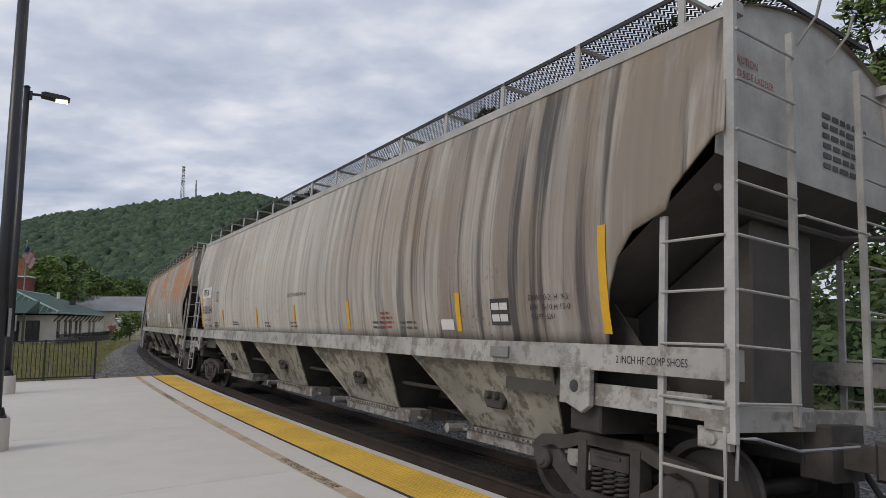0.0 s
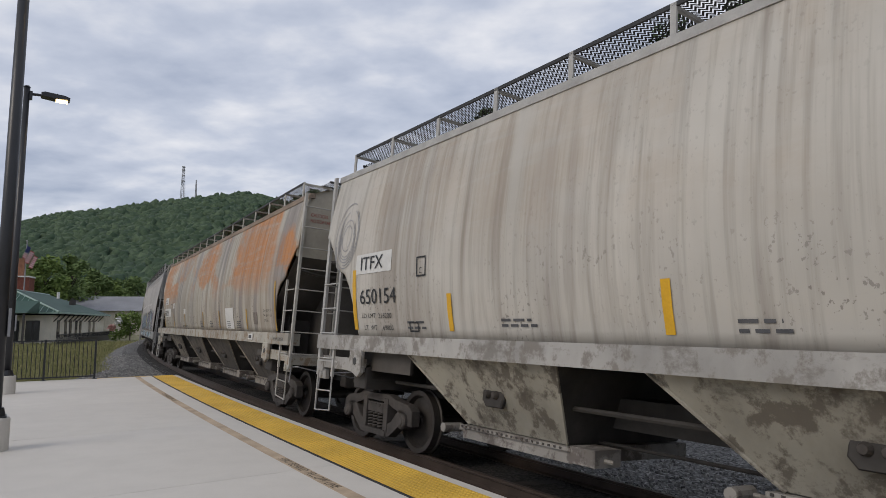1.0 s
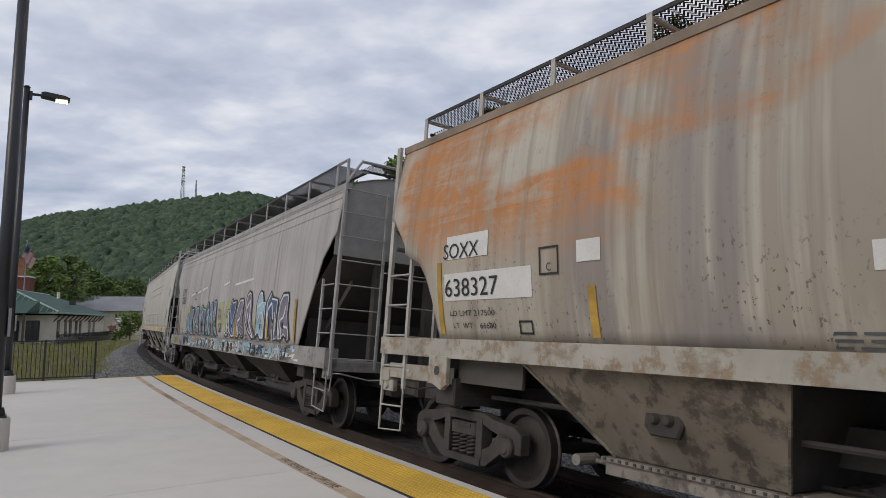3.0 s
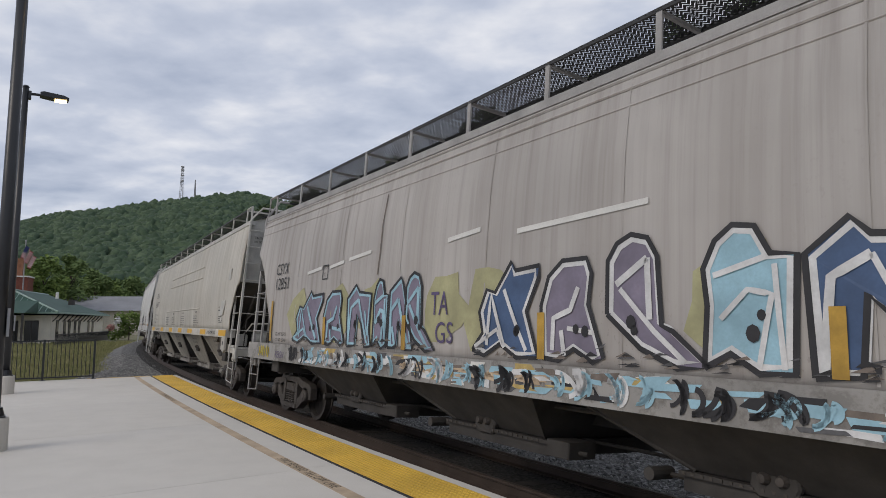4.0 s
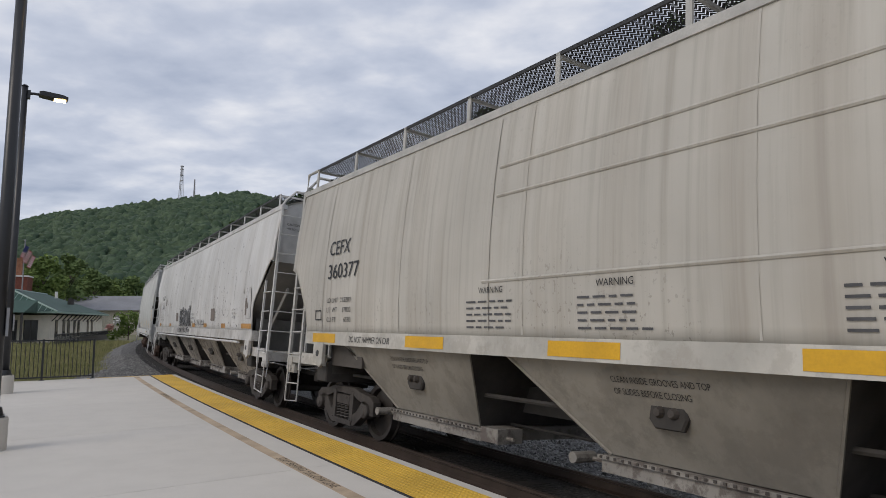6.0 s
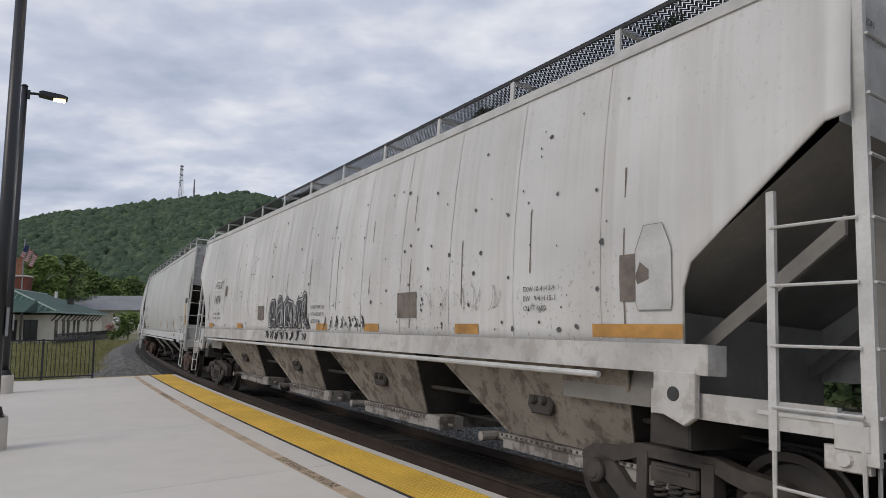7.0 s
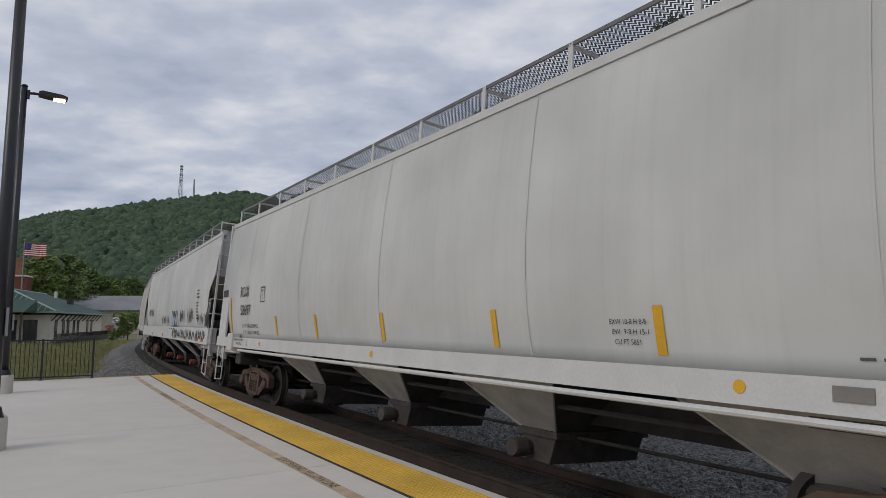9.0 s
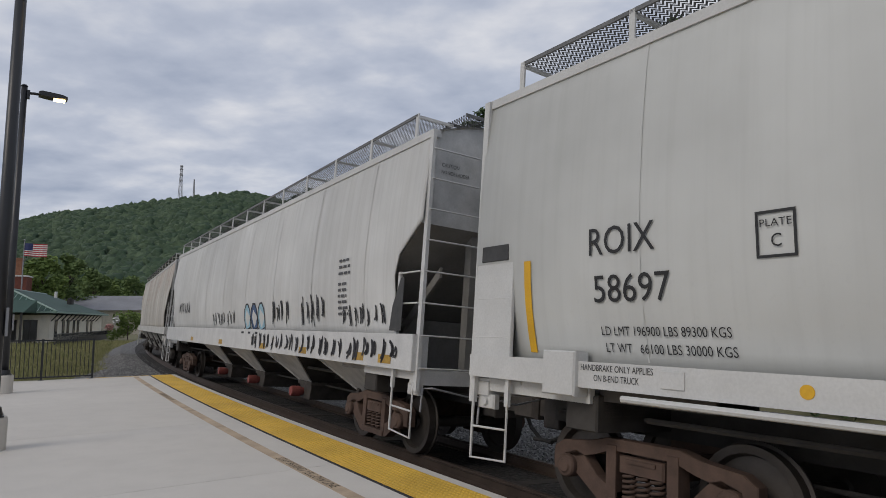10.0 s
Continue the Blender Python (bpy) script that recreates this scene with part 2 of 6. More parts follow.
M = {
    "concrete": concrete_mat(),
    "yellow": plain("tactile_yellow", (0.66, 0.405, 0.055), 0.7, 0, 0.18, 1.2),
    "black_joint": plain("black_joint", (0.03, 0.028, 0.027), 0.9),
    "tan": plain("faded_tan_paint", (0.47, 0.36, 0.25), 0.85, 0, 0.3, 2.5),
    "stencil": plain("worn_black_stencil", (0.12, 0.09, 0.06), 0.85, 0, 0.5, 9),
    "black_metal": plain("black_painted_metal", (0.016, 0.017, 0.02), 0.38),
    "rail": plain("rail_steel", (0.085, 0.062, 0.05), 0.55, 0.4),
    "tie": plain("creosoted_wood", (0.045, 0.038, 0.033), 0.9, 0, 0.4),
    "ballast": gravel_mat("ballast", (0.15, 0.145, 0.14), (0.30, 0.295, 0.285)),
    "dark_ballast": gravel_mat("brown_black_ballast", (0.03, 0.027, 0.025), (0.075, 0.068, 0.062)),
    "stone": stone_mat("ballast_stone", (0.13, 0.128, 0.125), (0.36, 0.35, 0.335)),
    "ground": ground_mat(),
    "iron": plain("grimy_cast_iron", (0.075, 0.065, 0.058), 0.75, 0.2, 0.4, 5),
    "rust_iron": plain("rusty_cast_iron", (0.105, 0.066, 0.05), 0.8, 0.1, 0.4, 5),
    "wheel": plain("wheel_steel", (0.075, 0.065, 0.058), 0.55, 0.5, 0.3, 4),
    "tread": plain("bright_wheel_tread", (0.30, 0.29, 0.28), 0.35, 0.9),
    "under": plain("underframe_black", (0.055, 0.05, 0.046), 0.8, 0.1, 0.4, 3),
    # Grimy grey of slopes and end posts, with the ends' shade darkened in
    "dark_grey": plain("shaded_grimy_slope", (0.075, 0.066, 0.058), 0.75, 0, 0.35, 1.5),
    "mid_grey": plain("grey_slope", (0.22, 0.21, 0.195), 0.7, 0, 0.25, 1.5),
    "grating": plain("black_grating", (0.03, 0.03, 0.032), 0.7),
    "grating_grey": plain("grey_galvanized_grating", (0.16, 0.16, 0.16), 0.6, 0.3),
    "reflector": plain("yellow_reflector", (0.66, 0.36, 0.015), 0.5, 0, 0.12),
    "old_reflector": plain("grimy_yellow_reflector", (0.42, 0.25, 0.04), 0.6, 0, 0.4, 4),
    "orange_reflector": plain("weathered_orange_reflector", (0.45, 0.23, 0.06), 0.6, 0, 0.4, 4),
    "black_text": plain("black_lettering", (0.018, 0.018, 0.019), 0.6),
    "red_text": plain("red_lettering", (0.35, 0.05, 0.04), 0.6),
    "white_paint": plain("white_patch_paint", (0.62, 0.61, 0.58), 0.6, 0, 0.1),
    "panel_black": plain("stencil_and_hole_black", (0.05, 0.05, 0.05), 0.7, 0, 0.4, 5),
    "faded_panel": plain("faded_brown_panel", (0.17, 0.14, 0.12), 0.75, 0, 0.4, 7),
    "hose": plain("rubber_hose", (0.025, 0.024, 0.023), 0.7),
    "spray_black": plain("black_spray_paint", (0.022, 0.021, 0.024), 0.6, 0, 0.4, 4),
    "spray_purple": plain("purple_spray_paint", (0.20, 0.175, 0.235), 0.65, 0, 0.35, 2),
    "spray_violet": plain("violet_spray_paint", (0.10, 0.075, 0.16), 0.65, 0, 0.4, 3),
    "spray_blue": plain("light_blue_spray_paint", (0.28, 0.47, 0.56), 0.6, 0, 0.25, 3),
    "spray_yellow": plain("yellow_green_spray_haze", (0.37, 0.355, 0.20), 0.7, 0, 0.3, 2),
    "spray_deep_blue": plain("deep_blue_spray_paint", (0.055, 0.10, 0.20), 0.6, 0, 0.3, 3),
    "spray_grey": plain("dark_grey_spray_paint", (0.085, 0.085, 0.09), 0.7, 0, 0.4, 4),
    "spray_white": plain("white_spray_paint", (0.60, 0.60, 0.60), 0.6, 0, 0.3, 3),
    "sprayed_yellow": plain("yellow_spray_paint", (0.62, 0.50, 0.06), 0.65, 0, 0.2, 4),
    "brass_yellow": plain("faded_yellow_paint", (0.45, 0.33, 0.12), 0.7, 0, 0.4, 6),
    "red_gate": plain("red_gate_paint", (0.25, 0.06, 0.05), 0.7, 0, 0.4, 5),
    "blue_tag": plain("light_blue_paint", (0.25, 0.42, 0.55), 0.6),
    "leaf": leaf_mat("leaves", (0.10, 0.155, 0.042), (0.20, 0.27, 0.075)),
    "leaf_dark": leaf_mat("dark_leaves", (0.045, 0.075, 0.03), (0.09, 0.13, 0.05)),
    "leaf_mid": leaf_mat("mid_green_leaves", (0.095, 0.145, 0.05), (0.18, 0.245, 0.085)),
    # Forest colour shifted bluer and lighter to stand in for distance haze
    "forest": leaf_mat("hazy_forest_canopy", (0.040, 0.072, 0.042), (0.092, 0.132, 0.072)),
    "grass": leaf_mat("grass_blades", (0.15, 0.165, 0.06), (0.34, 0.31, 0.16)),
    "bark": plain("bark", (0.09, 0.07, 0.055), 0.95, 0, 0.4, 4),
    "green_roof": plain("green_metal_roof", (0.014, 0.058, 0.038), 0.65, 0.0, 0.2, 0.6),
    "green_trim": plain("pale_green_trim", (0.23, 0.33, 0.28), 0.5, 0, 0.15),
    "stucco": plain("cream_stucco", (0.68, 0.63, 0.53), 0.9, 0, 0.12, 1),
    "dark_trim": plain("dark_window_trim", (0.03, 0.026, 0.024), 0.5),
    "glass": plain("dark_window_glass", (0.02, 0.022, 0.026), 0.1, 0, 0.1),
    "grey_roof": plain("grey_metal_roof", (0.24, 0.24, 0.25), 0.6, 0.1, 0.2, 0.3),
    "beige_wall": plain("beige_wall", (0.52, 0.48, 0.39), 0.9),
    "brick": plain("red_brick", (0.16, 0.05, 0.035), 0.9, 0, 0.3, 2),
    "chimney_brick": plain("orange_brick", (0.27, 0.12, 0.07), 0.9, 0, 0.3, 2),
    "galv": plain("galvanized_steel", (0.30, 0.30, 0.31), 0.5, 0.4),
    "flag_red": plain("flag_red", (0.40, 0.03, 0.04), 0.8),
    "flag_white": plain("flag_white", (0.65, 0.64, 0.62), 0.8),
    "flag_blue": plain("flag_blue", (0.03, 0.04, 0.13), 0.8),
    "pink": plain("pink_blossom", (0.55, 0.30, 0.27), 0.8),
}
glow = Mat("warm_led")
glow.b.inputs["Emission Color"].default_value = (1.0, 0.72, 0.34, 1)
glow.b.inputs["Emission Strength"].default_value = 5.0
M["led"] = glow.m


# ---------------------------------------------------------------- mesh helpers
class Geo:
    """Gathers corners and faces for one mesh."""

    def __init__(self):
        self.v, self.f = [], []

    def quad(self, a, b, c, d):
        n = len(self.v)
        self.v += [tuple(a), tuple(b), tuple(c), tuple(d)]
        self.f.append((n, n + 1, n + 2, n + 3))
        return self

    def box(self, x0, x1, y0, y1, z0, z1, bevel=0.0):
        x0, x1, y0, y1, z0, z1 = min(x0, x1), max(x0, x1), min(y0, y1), max(y0, y1), min(z0, z1), max(z0, z1)
        return self.prism([(x0, z0), (x1, z0), (x1, z1), (x0, z1)], y0, y1, bevel)

    def prism(self, outline, y0, y1, bevel=0.0):
        """An outline in x and z drawn out along y."""
        n, k = len(self.v), len(outline)
        if bevel:
            cx, cz = sum(p[0] for p in outline) / k, sum(p[1] for p in outline) / k
            def inset(p):
                d = math.hypot(p[0] - cx, p[1] - cz) or 1
                return p[0] - (p[0] - cx) / d * bevel, p[1] - (p[1] - cz) / d * bevel
            rings = [([inset(p) for p in outline], y0), (outline, y0 + bevel), (outline, y1 - bevel), ([inset(p) for p in outline], y1)]
        else:
            rings = [(outline, y0), (outline, y1)]
        for o, y in rings:
            self.v += [(p[0], y, p[1]) for p in o]
        for r in range(len(rings) - 1):
            for i in range(k):
                j = (i + 1) % k
                self.f.append((n + r * k + i, n + r * k + j, n + (r + 1) * k + j, n + (r + 1) * k + i))
        self.f.append(tuple(n + i for i in reversed(range(k))))
        last = n + (len(rings) - 1) * k
        self.f.append(tuple(last + i for i in range(k)))
        return self

    def rod(self, pts, r, sides=8):
        """A round bar along a bent line."""
        pts = [Vector(p) for p in pts]
        n = len(self.v)
        for i, p in enumerate(pts):
            d = (pts[min(i + 1, len(pts) - 1)] - pts[max(i - 1, 0)]).normalized()
            a = d.orthogonal().normalized() if abs(d.z) > 0.95 else d.cross(Vector((0, 0, 1))).normalized()
            b = d.cross(a)
            rr = r[i] if isinstance(r, (list, tuple)) else r
            for k in range(sides):
                t = 2 * math.pi * k / sides
                self.v.append(tuple(p + (a * math.cos(t) + b * math.sin(t)) * rr))
        for i in range(len(pts) - 1):
            for k in range(sides):
                j = (k + 1) % sides
                self.f.append((n + i * sides + k, n + i * sides + j, n + (i + 1) * sides + j, n + (i + 1) * sides + k))
        self.f.append(tuple(n + k for k in reversed(range(sides))))
        self.f.append(tuple(n + (len(pts) - 1) * sides + k for k in range(sides)))
        return self

    def lathe(self, profile, sides=32, at=(0, 0, 0)):
        """Rings of (radius, y) turned round the y axis."""
        n = len(self.v)
        for r, y in profile:
            for k in range(sides):
                t = 2 * math.pi * k / sides
                self.v.append((at[0] + r * math.cos(t), at[1] + y, at[2] + r * math.sin(t)))
        for i in range(len(profile) - 1):
            for k in range(sides):
                j = (k + 1) % sides
                self.f.append((n + i * sides + j, n + i * sides + k, n + (i + 1) * sides + k, n + (i + 1) * sides + j))
        return self

    def grid(self, rows):
        n, w = len(self.v), len(rows[0])
        for r in rows:
            self.v += [tuple(p) for p in r]
        for i in range(len(rows) - 1):
            for j in range(w - 1):
                self.f.append((n + i * w + j, n + i * w + j + 1, n + (i + 1) * w + j + 1, n + (i + 1) * w + j))
        return self

    def mesh(self, name, mat, smooth=False):
        me = bpy.data.meshes.new(name)
        me.from_pydata(self.v, [], self.f)
        me.materials.append(M[mat] if isinstance(mat, str) else mat)
        if smooth:
            me.shade_smooth()
        me.update()
        return me


def part(name, geo, mat, parent, label="", smooth=False, at=None):
    me = geo.mesh(name, mat, smooth) if isinstance(geo, Geo) else geo
    ob = new(name, me)
    ob.parent = parent
    if at is not None:
        ob.matrix_basis = at if isinstance(at, Matrix) else Matrix.Translation(at)
    return tagged(ob, label)


def thing(name, label, category, group="", kind="", at=None):
    ob = new(name)
    ob.empty_display_size = 0.3
    if at is not None:
        ob.matrix_basis = at if isinstance(at, Matrix) else Matrix.Translation(at)
    return tagged(ob, label, category, group, kind)


def solid(name, geo, mat, label, category, group="", kind="", smooth=False):
    return tagged(new(name, geo.mesh(name, mat, smooth)), label, category, group, kind)


def letters(text, height, squeeze=1.0):
    """Corners and faces of a line of letters, standing from 0 upwards."""
    cu = bpy.data.curves.new("letters", "FONT")
    cu.body, cu.size = text, height * 1.38
    cu.resolution_u = 3
    ob = bpy.data.objects.new("letters", cu)
    scene.collection.objects.link(ob)
    bpy.context.view_layer.update()
    me = bpy.data.meshes.new_from_object(ob)
    v = [(p.co.x * squeeze, p.co.y) for p in me.vertices]
    f = [tuple(p.vertices) for p in me.polygons]
    bpy.data.objects.remove(ob)
    bpy.data.curves.remove(cu)
    bpy.data.meshes.remove(me)
    return v, f


# ---------------------------------------------------------------- platform, track, ground
def arc_strip(r0, r1, z0, z1, s0, s1, step=1.0):
    """A slab that follows the curve, from r0 to r1 inwards and z0 to z1 high."""
    g = Geo()
    n = max(1, int(round((s1 - s0) / step)))
    rows = []
    for i in range(n + 1):
        s = s0 + (s1 - s0) * i / n
        rows.append([on_arc(s, r0, z0), on_arc(s, r0, z1), on_arc(s, r1, z1), on_arc(s, r1, z0), on_arc(s, r0, z0)])
    g.grid(rows)
    for r in (rows[0], rows[-1]):
        g.quad(*r[:4])
    return g


S_END, S_BACK = -22.9, 26.0


def build_platform():
    deck = thing("platform", "pale grey concrete station platform with a yellow tactile edge", "platform", kind="structure")
    edges = [S_END, -19.85, -15.68, -11.5, -7.33, -3.15, 1.0, 5.2, 9.4, 13.6, 17.8, 22.0, S_BACK]
    for a, b in zip(edges, edges[1:]):
        part("concrete_panel", arc_strip(-10.0, -0.80, -0.32, 0.0, a + 0.004, b - 0.004, 1.05), "concrete", deck)
    part("platform_base", arc_strip(-9.9, -0.03, -0.9, -0.325, S_END + 0.02, S_BACK - 0.02, 2), "concrete", deck)
    part("edge_coping", arc_strip(-0.125, 0.0, -0.32, 0.0, S_END, S_BACK, 1.0), "concrete", deck, "pale concrete coping")
    part("joint_strip", arc_strip(-0.80, -0.742, -0.32, -0.004, S_END, S_BACK, 1.0), "black_joint", deck, "black rubber joint")
    part("tactile_strip", arc_strip(-0.74, -0.127, -0.32, 0.003, S_END, S_BACK, 0.6), "yellow", deck, "yellow tactile paving")
    part("end_stripe", arc_strip(-2.6, -0.82, 0.0015, 0.004, S_END + 0.01, S_END + 0.13, 0.12), "yellow", deck, "yellow painted end line")
    part("painted_line", arc_strip(-1.30, -1.15, 0.0008, 0.0025, S_END + 0.3, S_BACK, 1.0), "tan", deck, "faded tan line")
    dome = Geo()
    s = S_END + 0.06
    while s < 2.0:
        for k in range(10):
            r = -0.70 + k * 0.0595
            n = len(dome.v)
            for rad, z in ((0.0185, 0.003), (0.0115, 0.0095)):
                for j in range(6):
                    t = j * math.pi / 3
                    dome.v.append(tuple(on_arc(s + rad * math.cos(t), r + rad * math.sin(t), z)))
            for j in range(6):
                i = (j + 1) % 6
                dome.f.append((n + j, n + i, n + 6 + i, n + 6 + j))
            dome.f.append(tuple(n + 6 + j for j in range(6)))
        s += 0.0595
    d = part("tactile_domes", dome, "yellow", deck)
    tagged(d, kind="stuff")
    v, f = letters("STAY BEHIND YELLOW LINE", 0.115, 0.78)
    w = max(p[0] for p in v)
    for s0 in (-8.06, -17.05):
        g = Geo()
        g.v = [tuple(on_arc(s0 + p[0] * 1.75 / w, -1.275 + p[1], 0.0045)) for p in v]
        g.f = f
        part("warning_text", g, "stencil", deck, "worn black stencilled letters")


build_platform()


def sweep_track(name, outline, mat, parent, s0, s1, step, label=""):
    g = Geo()
    n = int((s1 - s0) / step)
    g.grid([[on_track(s0 + (s1 - s0) * i / n, y, z) for y, z in outline + outline[:1]] for i in range(n + 1)])
    return part(name, g, mat, parent, label)


def build_track():
    track = thing("railway_track", "rusty steel rails on dark wooden ties", "track", kind="structure")
    prof = [(-0.07, -0.17), (-0.07, -0.155), (-0.012, -0.13), (-0.012, -0.045), (-0.036, -0.035), (-0.036, -0.004), (-0.028, 0), (0.028, 0),
            (0.036, -0.004), (0.036, -0.035), (0.012, -0.045), (0.012, -0.13), (0.07, -0.155), (0.07, -0.17)]
    for y in (-0.7525, 0.7525):
        sweep_track("rail", [(y + a, b) for a, b in prof], "rail", track, -110, 45, 1.0)
    tie = Geo().box(-0.11, 0.11, -1.3, 1.3, -0.35, -0.165, 0.012).mesh("tie", "tie")
    s = -70.0
    while s < 20:
        a, b = on_track(s, 0, 0), inward(s)
        c, sn = math.cos(LEAN), math.sin(LEAN)
        x, y = ahead(s), b * c - Vector((0, 0, 1)) * sn
        m = Matrix((x, y, x.cross(y))).transposed().to_4x4()
        m.translation = a
        part("tie", tie, None, track, at=m @ pose(0, random.uniform(-0.03, 0.03), random.uniform(-0.012, 0.0), 0, 0, random.uniform(-1.2, 1.2)))
        s += 0.55
    bed = thing("ballast_bed", "grey crushed stone ballast beside and under the track", "ballast", kind="structure")
    g = Geo()
    rows = []
    for i in range(160):
        s = -112 + i
        open_side = s < S_END - 0.3
        e = 2.5 + 2.2 * max(0.0, min(1.0, (s + 34) / 10)) if open_side else 1.55
        row = [on_arc(s, EDGE_TO_TRACK - e - 1.6 if open_side else 0.02, -0.86)] + [on_track(s, y, -0.215) for y in (-e, -1.3, 0, 1.3, 1.9)]
        row += [on_arc(s, EDGE_TO_TRACK + 2.9, -0.62), on_arc(s, EDGE_TO_TRACK + 5.2, -0.58), on_arc(s, EDGE_TO_TRACK + 9.5, -0.5), on_arc(s, EDGE_TO_TRACK + 10.0, -0.75)]
        rows.append(row)
    g.grid(rows)
    part("gravel_bed", g, "ballast", bed)
    # darker gravel strip about 1.5 m to each side of the track's middle
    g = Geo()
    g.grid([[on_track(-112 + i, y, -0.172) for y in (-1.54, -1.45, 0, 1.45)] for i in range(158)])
    part("oily_gravel", g, "dark_ballast", bed, "dark brown-black gravel between the rails")
    # loose stones
    st = Geo()
    rng = random.Random(4)
    base = [(-.5, -.5, 0), (.5, -.4, 0), (.55, .5, 0), (-.45, .55, 0), (-.35, -.3, .6), (.3, -.35, .75), (.35, .3, .55), (-.3, .35, .7)]
    faces = [(0, 1, 5, 4), (1, 2, 6, 5), (2, 3, 7, 6), (3, 0, 4, 7), (4, 5, 6, 7)]

    def stone(p, size):
        n, a = len(st.v), rng.uniform(0, 6.3)
        ca, sa = math.cos(a), math.sin(a)
        for x, y, z in base:
            x, y, z = x * rng.uniform(.7, 1.2), y * rng.uniform(.7, 1.2), z * rng.uniform(.6, 1.2) - 0.15
            st.v.append((p.x + (x * ca - y * sa) * size, p.y + (x * sa + y * ca) * size, p.z + z * size))
        st.f.extend(tuple(n + i for i in q) for q in faces)

    for _ in range(9000):
        s = rng.uniform(-46, S_END - 0.3)
        y = rng.uniform(-5.4, -1.2)
        e = 2.5 + 2.2 * max(0.0, min(1.0, (s + 34) / 10))
        if y > -e:
            p = on_track(s, y, -0.21)
        else:
            k = min(1.0, (-e - y) / 1.6)
            q = on_track(s, -e, -0.215)
            p = on_arc(s, EDGE_TO_TRACK + y, q.z * (1 - k) - 0.86 * k)
        stone(p, rng.uniform(0.04, 0.085))
    for _ in range(15000):
        s = rng.uniform(-16, 9)
        r = 1.5 + 6.5 * rng.random() ** 1.3
        p = on_track(s, r, -0.21) if r < 1.9 else on_arc(s, EDGE_TO_TRACK + r, -0.61 if r > 2.9 else on_track(s, 1.9, -0.215).z + (r - 1.9) * (-0.62 - on_track(s, 1.9, -0.215).z))
        stone(p, rng.uniform(0.03, 0.075))
    tagged(part("stones", st, "stone", bed, "loose grey stones"), kind="stuff")


build_track()


def build_ground():
    g = Geo()
    rings = [0, 20, 45, 80, 140, 250, 500, 1200, 4500]
    rows = [[(r * math.cos(a * math.pi / 24), r * math.sin(a * math.pi / 24), -0.8 - 0.0 * r) for a in range(49)] for r in rings]
    g.grid(rows)
    solid("ground", g, "ground", "weedy grass and bare earth ground", "ground", kind="structure")


build_ground()


def build_hill():
    g = Geo()

    def height(x, y):
        u = x * 900 / max(y, 200)
        w = 285 if u > -310 else 570
        h = 169 * math.exp(-((u + 310) / w) ** 2) * 1.0 + 5 * math.sin(u / 55)
        k = min(1, max(0, (y - 260) / 640))
        k = k * k * (3 - 2 * k) * 0.6 + k * 0.4
        back = max(0, (y - 900) / 700)
        return h * k * max(0, 1 - back * back) + 6 * noise.noise((x / 70, y / 70, 0)) * k - 0.9

    rows = [[(x, y, height(x, y)) for x in range(-1500, 1501, 30)] for y in range(240, 1600, 30)]
    g.grid(rows)
    hill = thing("wooded_hill", "long hill covered in dense green summer forest", "hill", kind="structure")
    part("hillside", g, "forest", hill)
    # canopy of rounded, uneven crowns
    bm = bmesh.new()
    bmesh.ops.create_icosphere(bm, subdivisions=2, radius=1)
    iv = np.array([v.co[:] for v in bm.verts])
    jf = np.array([[v.index for v in f.verts] for f in bm.faces])
    bm.free()
    rng = np.random.default_rng(3)
    vs, fs, n = [], [], 0
    for _ in range(17000):
        y = 290 + 640 * rng.random()
        x = y * rng.uniform(-0.78, -0.16)
        size = rng.uniform(3.0, 6.8)
        lump = 1 + 0.21 * rng.standard_normal(len(iv))[:, None]
        p = iv * lump * np.array([size, size, size * rng.uniform(0.75, 1.25)]) + np.array([x, y, height(x, y) + size * 0.55])
        vs.append(p); fs.append(jf + n); n += len(iv)
    me = bpy.data.meshes.new("canopy")
    me.from_pydata(np.concatenate(vs).tolist(), [], np.concatenate(fs).tolist())
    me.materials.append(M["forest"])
    me.shade_smooth()
    ob = new("canopy", me)
    ob.parent = hill
    tagged(ob, "dense green tree crowns", kind="stuff")
    for px, d, h, w, name in ((-0.4165, 905, 58, 6.0, "lattice_tower"), (-0.3955, 900, 36, 2.4, "antenna_mast")):
        x, y = px * d, d
        z = height(x, y) + 4
        k = thing(name, "distant grey steel lattice radio tower on the hilltop", "tower", at=(x, y, z))
        g = Geo()
        for a in range(4):
            sx, sy = (-1, 1, 1, -1)[a], (-1, -1, 1, 1)[a]
            g.rod([(sx * w / 2, sy * w / 2, -6), (sx * w * 0.16, sy * w * 0.16, h)], 0.34, 5)
        part("tower_leg_frame", g, "galv", k)
        b = Geo()
        for i in range(9):
            za, zb = h * i / 9, h * (i + 1) / 9
            ra, rb = w / 2 * (1 - 0.68 * i / 9), w / 2 * (1 - 0.68 * (i + 1) / 9)
            b.rod([(-ra, -ra, za), (rb, -rb, zb)], 0.2, 4).rod([(ra, -ra, za), (-rb, -rb, zb)], 0.2, 4)
        part("lattice", b, "galv", k)
        for i in (0.62, 0.76, 0.9, 0.98):
            part("antenna", Geo().box(-w * 0.3, w * 0.3, -w * 0.3, w * 0.3, h * i, h * i + 1.5), "galv", k)


build_hill()


# ---------------------------------------------------------------- freight cars
def coil():
    g = Geo()
    pts = []
    for i in range(5 * 12 + 1):
        t = i / 12
        pts.append((0.058 * math.cos(2 * math.pi * t), 0.058 * math.sin(2 * math.pi * t), 0.235 * i / 60))
    return g.rod(pts, 0.0165, 6)


